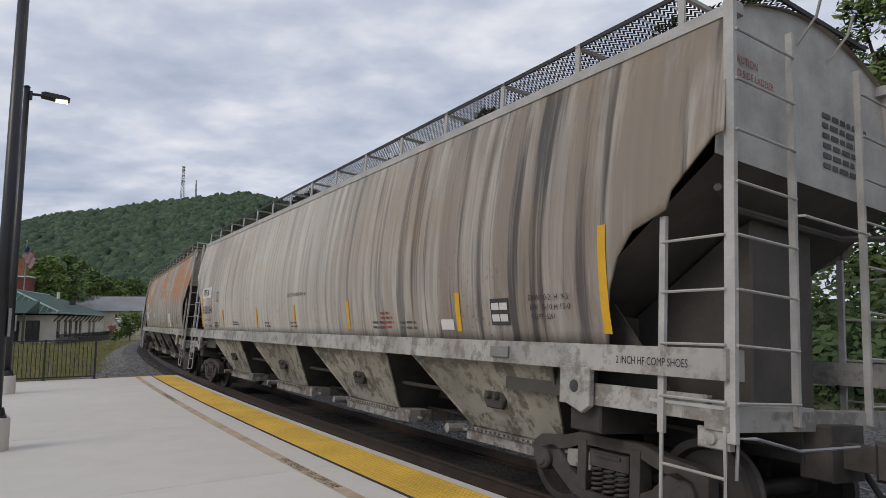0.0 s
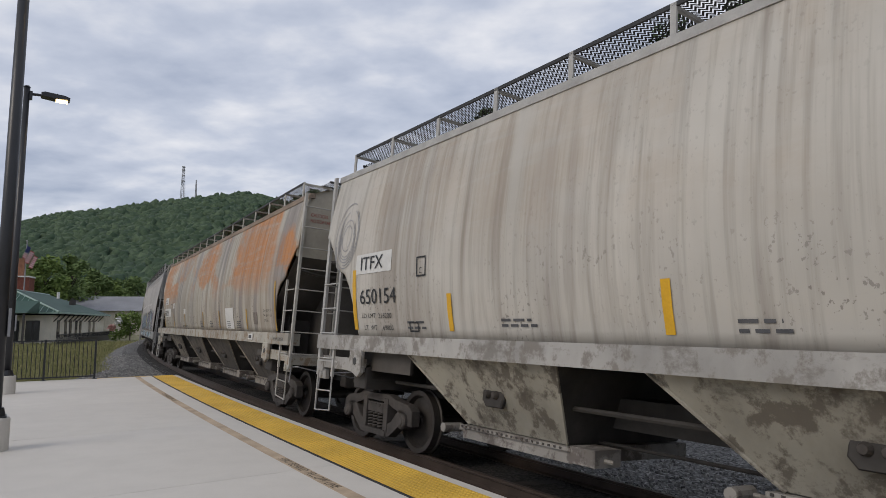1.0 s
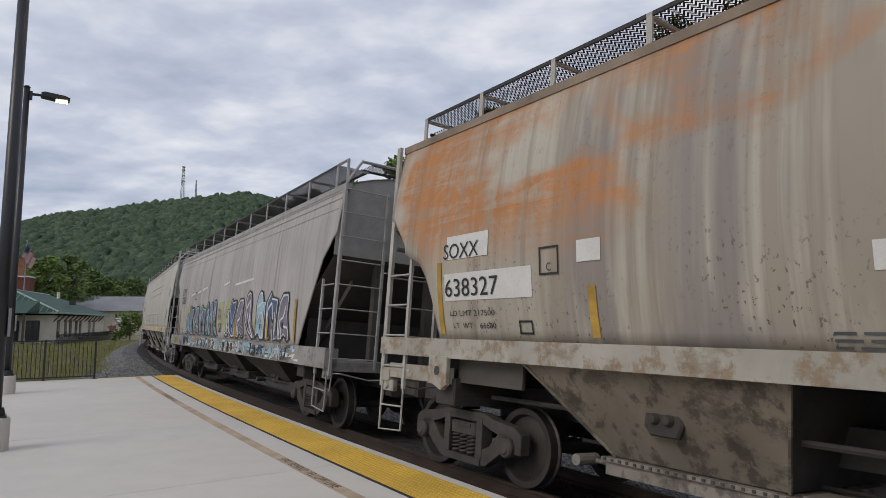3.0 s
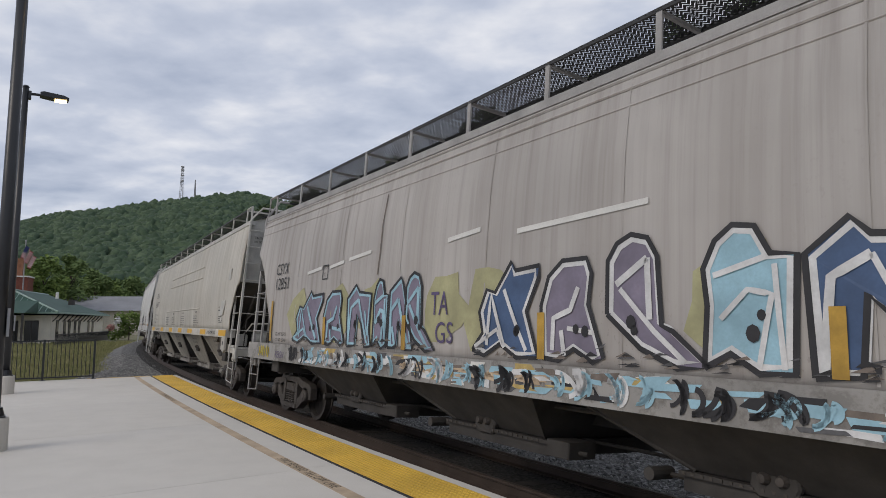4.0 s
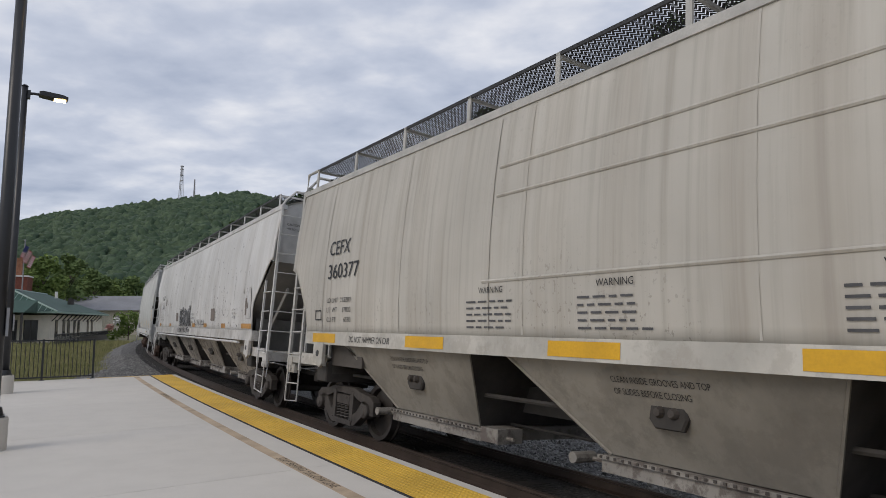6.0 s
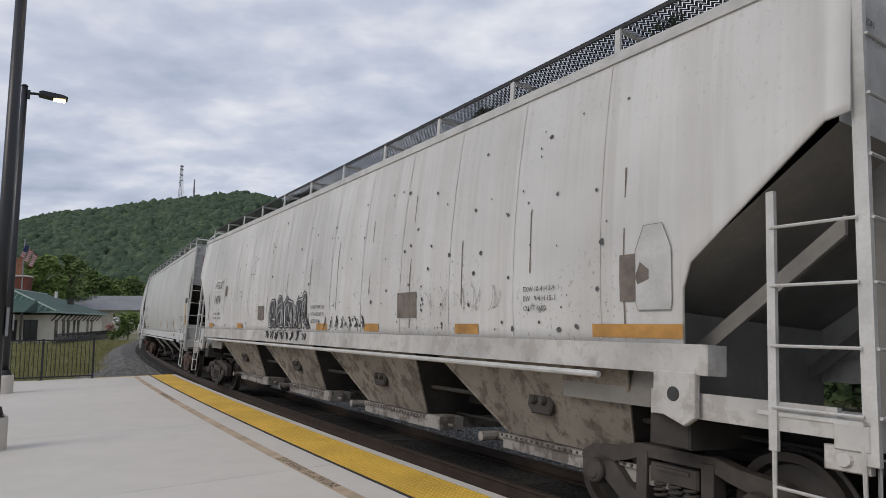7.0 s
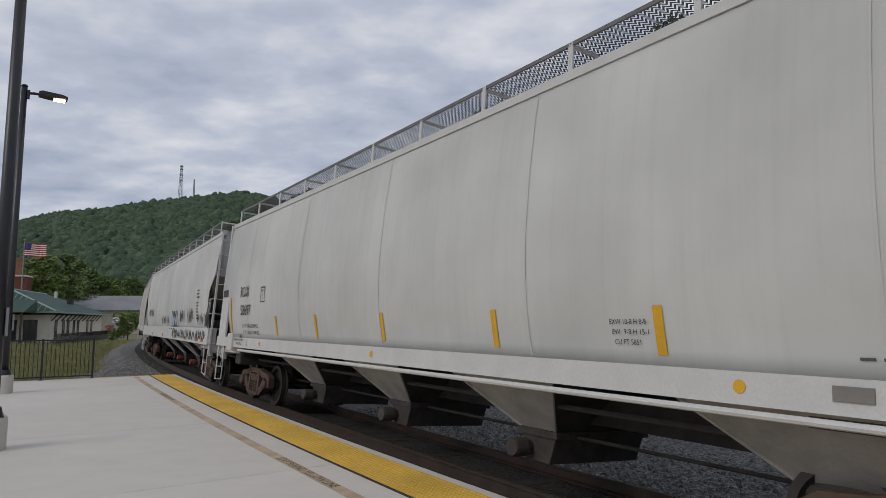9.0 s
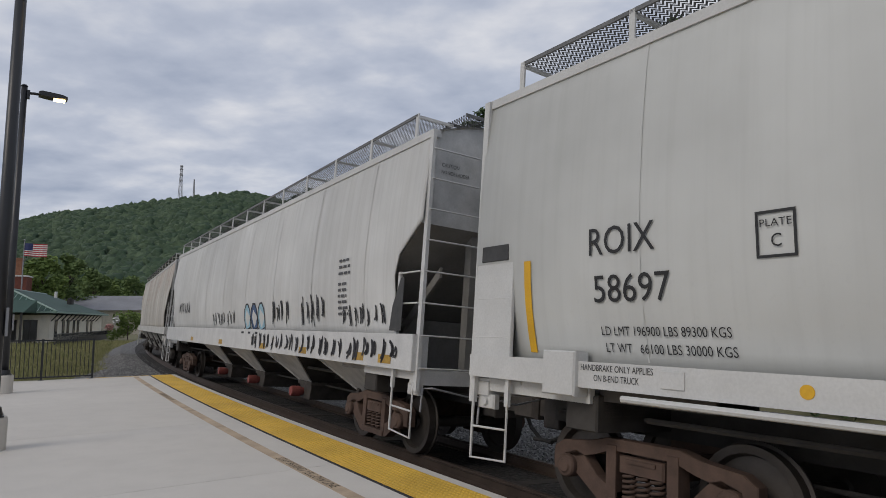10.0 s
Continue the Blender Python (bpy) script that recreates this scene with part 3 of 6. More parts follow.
def side_frame():
    """A cast side frame: arch, tension member, columns, and jaws over the bearings."""
    g = Geo()
    a, b = -0.075, 0.075
    g.prism([(-1.10, 0.40), (-1.10, 0.62), (-0.98, 0.70), (-0.62, 0.74), (-0.40, 0.80), (0.40, 0.80), (0.62, 0.74), (0.98, 0.70), (1.10, 0.62), (1.10, 0.40),
             (1.0, 0.40), (0.98, 0.56), (0.80, 0.56), (0.55, 0.62), (0.36, 0.69), (-0.36, 0.69), (-0.55, 0.62), (-0.80, 0.56), (-0.98, 0.56), (-1.0, 0.40)], a, b, 0.012)
    for k in (-1, 1):
        g.prism([(k * 0.97, 0.57), (k * 0.80, 0.40), (k * 0.46, 0.17), (k * 0.28, 0.17), (k * 0.28, 0.31), (k * 0.52, 0.42), (k * 0.70, 0.60), (k * 0.80, 0.63)][::-k], a, b, 0.012)
        g.prism([(k * 0.28, 0.22), (k * 0.40, 0.22), (k * 0.40, 0.74), (k * 0.28, 0.74)][::k], a - 0.01, b + 0.01, 0.01)
    g.box(-0.38, 0.38, a - 0.03, b + 0.03, 0.17, 0.255, 0.012)
    return g


MESH = {}


def shared(name, make, mat, smooth=False):
    key = (name, mat)
    if key not in MESH:
        MESH[key] = make().mesh(name, mat, smooth)
    return MESH[key]


def wheel_disc():
    g = Geo()
    return g.lathe([(0.0, -0.07), (0.11, -0.07), (0.12, -0.03), (0.36, 0.02), (0.385, -0.055), (0.456, -0.06), (0.457, 0.05), (0.485, 0.062), (0.485, 0.085), (0.38, 0.085), (0.36, 0.05), (0.12, 0.03), (0.0, 0.06)], 36)


WHEELS = []


def build_truck(car, x, iron):
    """One truck: bolster, two side frames with springs and caps, two wheelsets."""
    t = part("truck", shared("truck", lambda: Geo().box(-0.19, 0.19, -1.0, 1.0, 0.47, 0.70, 0.02).box(-0.3, 0.3, -0.25, 0.25, 0.6, 0.78, 0.02), iron), None, car,
             "rusty brown freight truck" if iron == "rust_iron" else "black grimy freight truck", at=(x, 0, 0))
    for y in (-1.02, 1.02):
        part("side_frame", shared("side_frame", side_frame, iron), None, t, at=(0, y, 0))
        for k in (-1, 0, 1):
            part("spring", shared("spring", coil, iron, True), None, t, at=(k * 0.155, y + (-0.03 if y < 0 else 0.03), 0.257))
        for k in (-1, 1):
            part("bearing_cap", shared("bearing_cap", lambda: Geo().lathe([(0, -0.07), (0.06, -0.07), (0.075, -0.055), (0.10, -0.05), (0.115, -0.03), (0.115, 0.16), (0, 0.16)], 20), iron), None, t,
                 at=(k * 0.889, y + (-0.09 if y < 0 else 0.0), 0.457))
        part("bolster_end", shared("bolster_end", lambda: Geo().box(-0.25, 0.25, -0.085, 0.085, 0.50, 0.66, 0.02).box(-0.17, 0.17, -0.10, 0.0, 0.60, 0.635, 0.005), iron), None, t, at=(0, y, 0))
    for k in (-1, 1):
        w = part("wheelset", shared("axle", lambda: Geo().lathe([(0, -1.0), (0.07, -1.0), (0.08, -0.6), (0.085, 0.6), (0.07, 1.0), (0, 1.0)], 12), "wheel", True), None, t, at=(k * 0.889, 0, 0.457))
        WHEELS.append((w, k * 0.889))
        for y, r in ((-0.79, 0), (0.79, 180)):
            me = shared("wheel", wheel_disc, "wheel")
            d = new("wheel", me)
            d.parent = w
            d.matrix_basis = pose(0, y, 0, 0, 0, r)
    return t


def grating_mesh(length, width, mat, cell=0.085, strand=0.019):
    """Expanded metal: zigzag strands that meet in diamonds, in a thin frame."""
    g = Geo()
    n, rows = int(length / cell), max(3, int(width / 0.062))
    step, h = width / rows, strand
    for r in range(rows):
        y0 = -width / 2 + r * step
        for i in range(n):
            x0, x1 = -length / 2 + i * cell, -length / 2 + (i + 0.5) * cell
            x2 = x0 + cell
            g.quad((x0, y0 - h, 0), (x0, y0 + h, 0), (x1, y0 + step + h, 0), (x1, y0 + step - h, 0))
            g.quad((x1, y0 + step - h, 0), (x1, y0 + step + h, 0), (x2, y0 + h, 0), (x2, y0 - h, 0))
    for y in (-width / 2, width / 2):
        g.box(-length / 2, length / 2, y - 0.012, y + 0.012, -0.03, 0.015)
    return g.mesh("grating", mat)


class Car:
    """A covered hopper car; x forwards, y away from the platform, z above the rails."""

    def __init__(self, spec):
        self.k = spec
        self.o = thing("hopper_car", spec["label"], "freight car", "train")
        self.h = spec["half"]
        self.dx = spec.get("dx", 0.0)

    def side_y(self, z):
        """Half width of the body at a height."""
        p = self.k["profile"]
        for (z0, y0), (z1, y1) in zip(p, p[1:]):
            if z <= z1:
                u = (z - z0) / (z1 - z0)
                return y0 + (y1 - y0) * u
        return p[-1][1]

    def low(self, x):
        c = self.k["cut_front"] if x > 0 else self.k["cut_back"]
        d = self.h - abs(x)
        zb = self.k["sill"][1] - 0.03
        if not c or d >= c[-1][0]:
            return zb
        if d <= c[0][0]:
            return c[0][1]
        for (d0, z0), (d1, z1) in zip(c, c[1:]):
            if d <= d1:
                return z0 + (z1 - z0) * (d - d0) / (d1 - d0)
        return zb

    def place(self, x, z, off=0.012):
        return (x + self.dx, -self.side_y(z) - off, z)

    def patch(self, name, x0, x1, z0, z1, mat, label="", off=0.011, parent=None):
        n = max(1, int((z1 - z0) / 0.2))
        g = Geo().grid([[self.place(x0, z0 + (z1 - z0) * i / n, off), self.place(x1, z0 + (z1 - z0) * i / n, off)] for i in range(n + 1)])
        return part(name, g, mat, parent or self.o, label)

    def stencil(self, text, x, z, height, width=None, mat="black_text", on="side", label="", off=0.0165):
        v, f = letters(text, height)
        w = max(p[0] for p in v)
        q = (width / w) if width else 0.9
        g = Geo()
        if on == "side":
            g.v = [self.place(x + p[0] * q, z + p[1], off) for p in v]
        elif on == "sill":
            y = -self.k["sill"][2] - 0.004
            g.v = [(x + self.dx + p[0] * q, y, z + p[1]) for p in v]
        g.f = f
        part("lettering", g, mat, self.o, label)

    def bars(self, x, z, w, n, height=0.03, gap=0.075, mat="spray_grey"):
        """Lines too small to read."""
        rng = random.Random(int(x * 100) + n)
        g = Geo()
        for i in range(n):
            x0, zz = x, z - i * gap
            end = x + w * rng.uniform(0.7, 1.0)
            while x0 < end:
                d = rng.uniform(0.08, 0.2)
                g.quad(self.place(x0, zz), self.place(min(end, x0 + d), zz), self.place(min(end, x0 + d), zz + height), self.place(x0, zz + height))
                x0 += d + 0.045
        part("small_print", g, mat, self.o)

    def stroke(self, pts, width, mat, off=0.012, sill=False):
        """A sprayed line on the side; pts are (x, z)."""
        g = Geo()
        pts = [Vector((p[0], p[1], 0)) for p in pts]
        rows = []
        for i, p in enumerate(pts):
            d = (pts[min(i + 1, len(pts) - 1)] - pts[max(i - 1, 0)]).normalized()
            nn = Vector((-d.y, d.x, 0)) * width / 2
            rows.append([p - nn, p + nn])
        def put(q):
            if sill or q.y < self.k["sill"][1]:
                return (q.x + self.dx, -self.k["sill"][2] - 0.005 - off * 0.3, q.y)
            return self.place(q.x, q.y, off)
        g.grid([[put(q) for q in r] for r in rows])
        return g

    def fill(self, pts, off):
        g = Geo()
        g.v = [self.place(x, z, off) for x, z in pts]
        g.f = [tuple(range(len(pts)))]
        return g

    def build(self):
        k, h, o = self.k, self.h, self.o
        paint, ze = k["paint"], k["profile"][-1][0]
        zs0, zs1, ys = k["sill"]
        # side sheets
        xs = {-h + 0.02, h - 0.02}
        for c, sg in ((k["cut_front"], 1), (k["cut_back"], -1)):
            xs |= {sg * (h - d) for d, _ in c}
            if c:
                xs.add(sg * (h - c[-1][0] - 0.01))
        xs |= {-h + 1.5 + i * (2 * h - 3) / 24 for i in range(25)}
        xs = sorted(x for x in xs if -h < x < h)
        for sg in (-1, 1):
            rows = []
            for x in xs:
                z0 = self.low(x)
                rows.append([(x, sg * self.side_y(z0 + (ze - z0) * i / 18), z0 + (ze - z0) * i / 18) for i in range(19)])
            s = part("side_sheet", Geo().grid(rows), paint, o, smooth=True)
            md = s.modifiers.new("thick", "SOLIDIFY")
            md.thickness, md.offset = 0.025, (-1 if sg > 0 else 1)
            part("side_sill", Geo().box(-h + k.get("sill_in", 0), h - k.get("sill_in", 0), sg * ys, sg * (ys - 0.26), zs0, zs1, 0.012), k["sill_paint"], o, k.get("sill_label", ""))
            part("eave_rail", Geo().box(-h, h, sg * (self.side_y(ze) + 0.03), sg * (self.side_y(ze) - 0.1), ze - 0.07, ze + 0.035, 0.012), k.get("eave", k["trim"]), o)
        ye = self.side_y(ze)
        # roof
        arc = [(-1.0, 0.01), (-0.82, 0.12), (-0.62, 0.21), (-0.4, 0.28), (-0.2, 0.32), (0.0, 0.335), (0.2, 0.32), (0.4, 0.28), (0.62, 0.21), (0.82, 0.12), (1.0, 0.01)]
        roof = [(u * ye, ze + w) for u, w in arc]
        part("roof", Geo().grid([[(x, y, z) for y, z in roof] for x in (-h + 0.05, h - 0.05)]), paint, o, smooth=True)
        # seams
        for x in k["seams"]:
            if self.low(x) < 2:
                self.patch("seam", x - 0.011, x + 0.011, self.low(x) + 0.05, ze - 0.08, paint, off=0.006)
        # ends and slope sheets
        for sg, cut in ((1, k["cut_front"]), (-1, k["cut_back"])):
            xe = sg * (h - 0.10)
            zt = k.get("end_low", 3.25)
            rows = [[(xe, y * self.side_y(z) * 0.985, z) for y, _ in arc] for z in [zt + (ze - zt) * i / 8 for i in range(9)]]
            rows.append([(xe, u * ye, ze + w) for u, w in arc])
            e = part("end_wall", Geo().grid(rows), k["end_paint"], o)
            xi = sg * (h - 2.7)
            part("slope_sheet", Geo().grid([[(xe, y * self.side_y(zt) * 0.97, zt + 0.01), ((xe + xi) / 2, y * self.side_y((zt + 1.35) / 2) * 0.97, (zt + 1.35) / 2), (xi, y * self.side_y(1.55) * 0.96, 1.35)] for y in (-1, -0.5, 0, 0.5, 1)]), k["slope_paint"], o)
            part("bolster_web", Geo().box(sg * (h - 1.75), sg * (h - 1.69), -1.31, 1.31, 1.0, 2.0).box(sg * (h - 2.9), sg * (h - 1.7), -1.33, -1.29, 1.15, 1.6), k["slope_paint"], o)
            if k.get("cone_end"):
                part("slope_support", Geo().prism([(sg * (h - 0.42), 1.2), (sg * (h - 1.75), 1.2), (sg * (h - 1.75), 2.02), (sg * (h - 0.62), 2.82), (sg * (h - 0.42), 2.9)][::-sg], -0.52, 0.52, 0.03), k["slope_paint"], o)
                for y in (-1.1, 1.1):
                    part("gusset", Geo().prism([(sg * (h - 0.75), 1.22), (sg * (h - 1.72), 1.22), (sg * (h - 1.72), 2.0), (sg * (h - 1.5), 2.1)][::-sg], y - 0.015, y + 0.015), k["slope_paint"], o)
                part("slope_rib", Geo().rod([(sg * (h - 0.12), -1.44, 2.98), (sg * (h - 0.35), -0.9, 2.93), (sg * (h - 0.35), 0.9, 2.93), (sg * (h - 0.12), 1.44, 2.98)], 0.035, 6), k["slope_paint"], o)
                for y in (-0.28, 0.28):
                    part("end_light_bracket", Geo().rod([(sg * (h - 0.09), y, ze + 0.02), (sg * (h + 0.12), y - 0.05, ze + 0.2), (sg * (h + 0.2), y - 0.1, ze + 0.36)], 0.014, 5), k["trim"], o)
            else:
                for y in (-0.55, 0.55):
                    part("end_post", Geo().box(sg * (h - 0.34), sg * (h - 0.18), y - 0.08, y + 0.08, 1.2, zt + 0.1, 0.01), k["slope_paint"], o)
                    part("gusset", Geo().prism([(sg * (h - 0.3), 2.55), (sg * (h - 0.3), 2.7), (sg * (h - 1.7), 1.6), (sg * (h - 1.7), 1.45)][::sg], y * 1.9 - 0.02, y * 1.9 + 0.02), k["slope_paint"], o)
            part("end_grab_rail", Geo().rod([(sg * (h + 0.02), -0.6, 2.86), (sg * (h + 0.1), -0.56, 2.86), (sg * (h + 0.1), 0.56, 2.86), (sg * (h + 0.02), 0.6, 2.86)], 0.013, 6), k["trim"], o)
            part("deck_plate", Geo().box(sg * (h - 1.7), sg * (h - 0.2), -1.36, 1.36, 1.13, 1.16), "under", o, "dark end deck")
            part("train_line_pipe", Geo().rod([(sg * (h - 1.9), -0.72, 0.98), (sg * (h - 0.9), -0.7, 0.95), (sg * (h - 0.25), -0.36, 0.9), (sg * (h + 0.05), 0.22, 0.84)], 0.022, 6), "under", o)
            part("push_pole_pocket", Geo().box(sg * (h - 0.30), sg * (h - 0.02), -1.46, -1.36, 0.92, 1.08, 0.02).rod([(sg * (h - 0.16), -1.49, 1.0), (sg * (h - 0.16), -1.44, 1.0)], [0.045, 0.06], 10), k["sill_paint"], o)
            part("end_sill", Geo().box(sg * (h - 0.22), sg * h, -1.48, 1.48, 1.06, 1.22, 0.01).box(sg * (h - 1.7), sg * (h - 0.2), -1.46, -1.40, 1.12, 1.32), k["sill_paint"], o)
            part("end_step", Geo().box(sg * (h - 0.75), sg * h, -1.47, -0.3, 1.22, 1.25), k["trim"], o)
            cp = part("coupler", Geo().box(sg * (h - 0.4), sg * (h + 0.42), -0.09, 0.09, 0.77, 0.98, 0.02).box(sg * (h + 0.38), sg * (h + 0.82), -0.17, 0.15, 0.72, 1.03, 0.05)
                      .box(sg * (h - 0.15), sg * (h + 0.12), -0.28, 0.28, 0.66, 1.12, 0.02), "iron", o, "rusty steel coupler")
            part("cut_lever", Geo().rod([(sg * (h + 0.02), -1.42, 0.72), (sg * (h + 0.02), -1.40, 1.02), (sg * (h + 0.1), -1.3, 1.03), (sg * (h + 0.12), -0.75, 0.93), (sg * (h + 0.3), -0.2, 0.98)], 0.014, 6), "galv", cp, "bent uncoupling rod")
            part("air_hose", Geo().rod([(sg * (h + 0.05), 0.3, 0.8), (sg * (h + 0.22), 0.3, 0.55), (sg * (h + 0.5), 0.25, 0.42), (sg * (h + 0.78), 0.2, 0.42)], 0.028, 8), "hose", cp, "black rubber air hose")
            # ladders: full height on the end, short one round the corner on the side
            lt = k["trim"]
            for face in (-1, 1):
                yy = face * k.get("stile_y", 1.45)
                lad = part("end_ladder", Geo().box(sg * (h - 0.045), sg * (h + 0.045), yy - 0.02, yy + 0.03, 0.98, ze + 0.02, 0.004)
                           .box(sg * (h - 0.01), sg * (h + 0.05), face * 0.6 - 0.02, face * 0.6 + 0.02, 1.1, ze - 0.02, 0.004), lt, o)
                nr = 8
                rung = Geo().rod([(0, -face * 0.0, 0), (0, -face * (abs(yy) - 0.6), 0)], 0.0125, 6).mesh("rung", lt)
                for i in range(nr):
                    part("rung", rung, None, lad, at=(sg * (h + 0.055), yy, 1.28 + i * 0.43))
                if k.get("end_rail") or k.get("handrail"):
                    part("end_handrail", Geo().rod([(sg * h, yy, ze), (sg * h, yy - face * 0.06, ze + 0.12), (sg * h, yy - face * 0.28, ze + k.get("walk_up", 0.36)), (sg * h, face * 0.3, ze + k.get("walk_up", 0.36))], 0.03, 6), lt, o)
                xb = sg * (h - 0.62)
                yb = face * (k.get("stile_y", 1.45) + 0.02)
                top = k.get("side_ladder", 2.75)
                sl = part("side_ladder", Geo().box(xb - 0.03, xb + 0.03, yb - 0.02, yb + 0.02, 0.98, top, 0.004), lt, o)
                r2 = Geo().rod([(0, 0, 0), (-sg * 0.60, 0, 0)], 0.0125, 6).mesh("rung", lt)
                for i in range(4):
                    part("rung", r2, None, sl, at=(sg * (h - 0.02), yb - face * -0.025, 1.28 + i * 0.43))
                part("step_iron", Geo().rod([(xb, yb, 1.1), (xb, yb, 0.42), (sg * (h - 0.04), yb, 0.38), (sg * (h - 0.04), yb, 1.1)], 0.018, 6)
                     .rod([(xb, yb, 0.74), (sg * (h - 0.04), yb, 0.72)], 0.013, 6), lt, o)
        # brake wheel on the braked end
        if k.get("brake"):
            sg = k["brake"]
            yb, zb = -0.38, 2.12
            bw = part("brake_gear", Geo().box(sg * (h - 0.16), sg * (h + 0.03), yb - 0.17, yb + 0.17, zb - 0.2, zb + 0.2, 0.04).box(sg * (h - 0.14), sg * (h + 0.0), yb - 0.30, yb - 0.1, zb - 0.42, zb + 0.05, 0.03)
                      .rod([(sg * h, yb, zb), (sg * (h + 0.13), yb, zb)], 0.05, 10), "mid_grey", o, "grimy grey hand brake gear box")
            ring = Geo()
            ring.rod([(sg * (h + 0.12), yb + 0.28 * math.cos(a * math.pi / 12), zb + 0.28 * math.sin(a * math.pi / 12)) for a in range(25)], 0.024, 6)
            for a in range(8):
                ca, sa = math.cos(a * math.pi / 4), math.sin(a * math.pi / 4)
                ring.rod([(sg * (h + 0.10), yb + 0.09 * ca, zb + 0.09 * sa), (sg * (h + 0.12), yb + 0.28 * ca, zb + 0.28 * sa)], 0.016, 5)
            ring.rod([(sg * (h + 0.08), yb, zb), (sg * (h + 0.13), yb, zb)], [0.13, 0.11], 14)
            part("brake_wheel", ring, k.get("wheel_paint", "iron"), bw, "spoked hand brake wheel")
            ch = Geo()
            for i in range(9):
                z = zb - 0.42 - i * 0.055
                ch.rod([(sg * (h - 0.06), yb - 0.2 + (0.02 if i % 2 else -0.02), z), (sg * (h - 0.06), yb - 0.2 - (0.02 if i % 2 else -0.02), z - 0.06)], 0.011, 5)
            part("brake_chain", ch, "iron", bw, "rusty brake chain")
            part("bell_crank", Geo().prism([(sg * (h - 0.02), 1.62), (sg * (h - 0.10), 1.3), (sg * (h - 0.3), 1.26), (sg * (h - 0.2), 1.45)][::sg], yb - 0.26, yb - 0.22, 0.006), "iron", o)
            part("brake_platform", Geo().box(sg * (h - 0.05), sg * (h + 0.24), -0.95, 0.25, 1.24, 1.27).box(sg * (h + 0.2), sg * (h + 0.24), -0.95, 0.25, 1.2, 1.28), k["trim"], o)
            part("brake_pipe", Geo().rod([(sg * (h - 0.3), -1.2, 1.3), (sg * (h - 0.3), -1.2, 2.0), (sg * (h - 0.35), -0.9, 2.3), (sg * (h - 0.35), 0.4, 2.35)], 0.018, 6)
                 .rod([(sg * (h - 0.5), -0.2, 1.3), (sg * (h - 0.5), -0.2, 2.5)], 0.02, 6), "under", o)
            part("air_reservoir", Geo().lathe([(0, -0.5), (0.12, -0.48), (0.19, -0.4), (0.19, 0.4), (0.12, 0.48), (0, 0.5)], 16, (sg * (h - 1.05), -0.35, 1.55)), k["trim"], o, smooth=True)
            part("brake_valve", Geo().box(sg * (h - 1.35), sg * (h - 1.0), -1.2, -0.95, 1.3, 1.62, 0.04).rod([(sg * (h - 1.1), -1.05, 1.6), (sg * (h - 0.5), -1.0, 1.9), (sg * (h - 0.2), -0.45, 1.95)], 0.02, 6), k["trim"], o)
        # underframe
        part("center_sill", Geo().box(-h + 0.1, h - 0.1, -0.3, 0.3, 0.78, 1.12, 0.01), "under", o, "black centre sill")
        for x in (-h + 1.55, h - 1.55):
            part("body_bolster", Geo().box(x - 0.2, x + 0.2, -1.42, 1.42, 0.86, 1.2, 0.02), "under", o)
        for a, b, lo in k["bays"]:
            self.bay(a, b, lo)
        for x in k["pads"]:
            part("jacking_pad", Geo().prism([(x - 0.2, zs0 + 0.02), (x + 0.2, zs0 + 0.02), (x + 0.2, zs0 - 0.33), (x + 0.1, zs0 - 0.4), (x - 0.1, zs0 - 0.33), (x - 0.2, zs0 - 0.33)], -ys - 0.02, -ys + 0.05, 0.01), k["sill_paint"], o)
            # Uncut pad: a flat black disc paints the shade of its hole
            part("pad_hole", Geo().lathe([(0, -0.004), (0.055, -0.004), (0.06, 0.002)], 14, (x, -ys - 0.022, zs0 - 0.16)), "panel_black", o, "black disc for the shade in a jacking hole")
        if k.get("pipe"):
            part("sill_pipe", Geo().rod([(-h + 2.2, -ys - 0.02, zs0 - 0.06), (h - 2.2, -ys - 0.02, zs0 - 0.06)], 0.03, 8), k["trim"], o)
        self.roofwalk()
        for x in (-h + k["truck"], h - k["truck"]):
            build_truck(o, x, k["iron"])
        # brake rigging below the body
        part("brake_rod", Geo().rod([(-h + 3, -0.45, 0.62), (h - 3, -0.45, 0.62)], 0.022, 6).rod([(-h + 2, -1.0, 1.0), (h - 2, -1.0, 1.0)], 0.03, 6), "under", o)
        return o

    def bay(self, a, b, lo):
        """A hopper bay with sloping sides and an outlet gate."""
        k, o = self.k, self.o
        zs0 = k["sill"][0] + 0.03
        w = b - a
        style = k.get("bay_style", "wide")
        if style == "wide":
            c, d, yt, yb = a + w * 0.32, b - w * 0.09, 1.43, 0.95
        else:
            c, d, yt, yb = a + w * 0.32, b - w * 0.2, 1.40, 0.75
        t = [(a, -yt, zs0), (b, -yt, zs0), (b, yt, zs0), (a, yt, zs0)]
        u = [(c, -yb, lo + 0.18), (d, -yb, lo + 0.18), (d, yb, lo + 0.18), (c, yb, lo + 0.18)]
        if style != "wide":
            # narrow outlets flare out towards the sill
            for j, x in ((0, a - 0.3), (3, a - 0.3), (1, b + 0.35), (2, b + 0.35)):
                t[j] = (x, t[j][1], t[j][2])
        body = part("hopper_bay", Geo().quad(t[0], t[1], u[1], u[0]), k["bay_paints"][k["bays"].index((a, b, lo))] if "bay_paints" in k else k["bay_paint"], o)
        part("far_side_plate", Geo().quad(t[2], t[3], u[3], u[2]), k["bay_paint"], body)
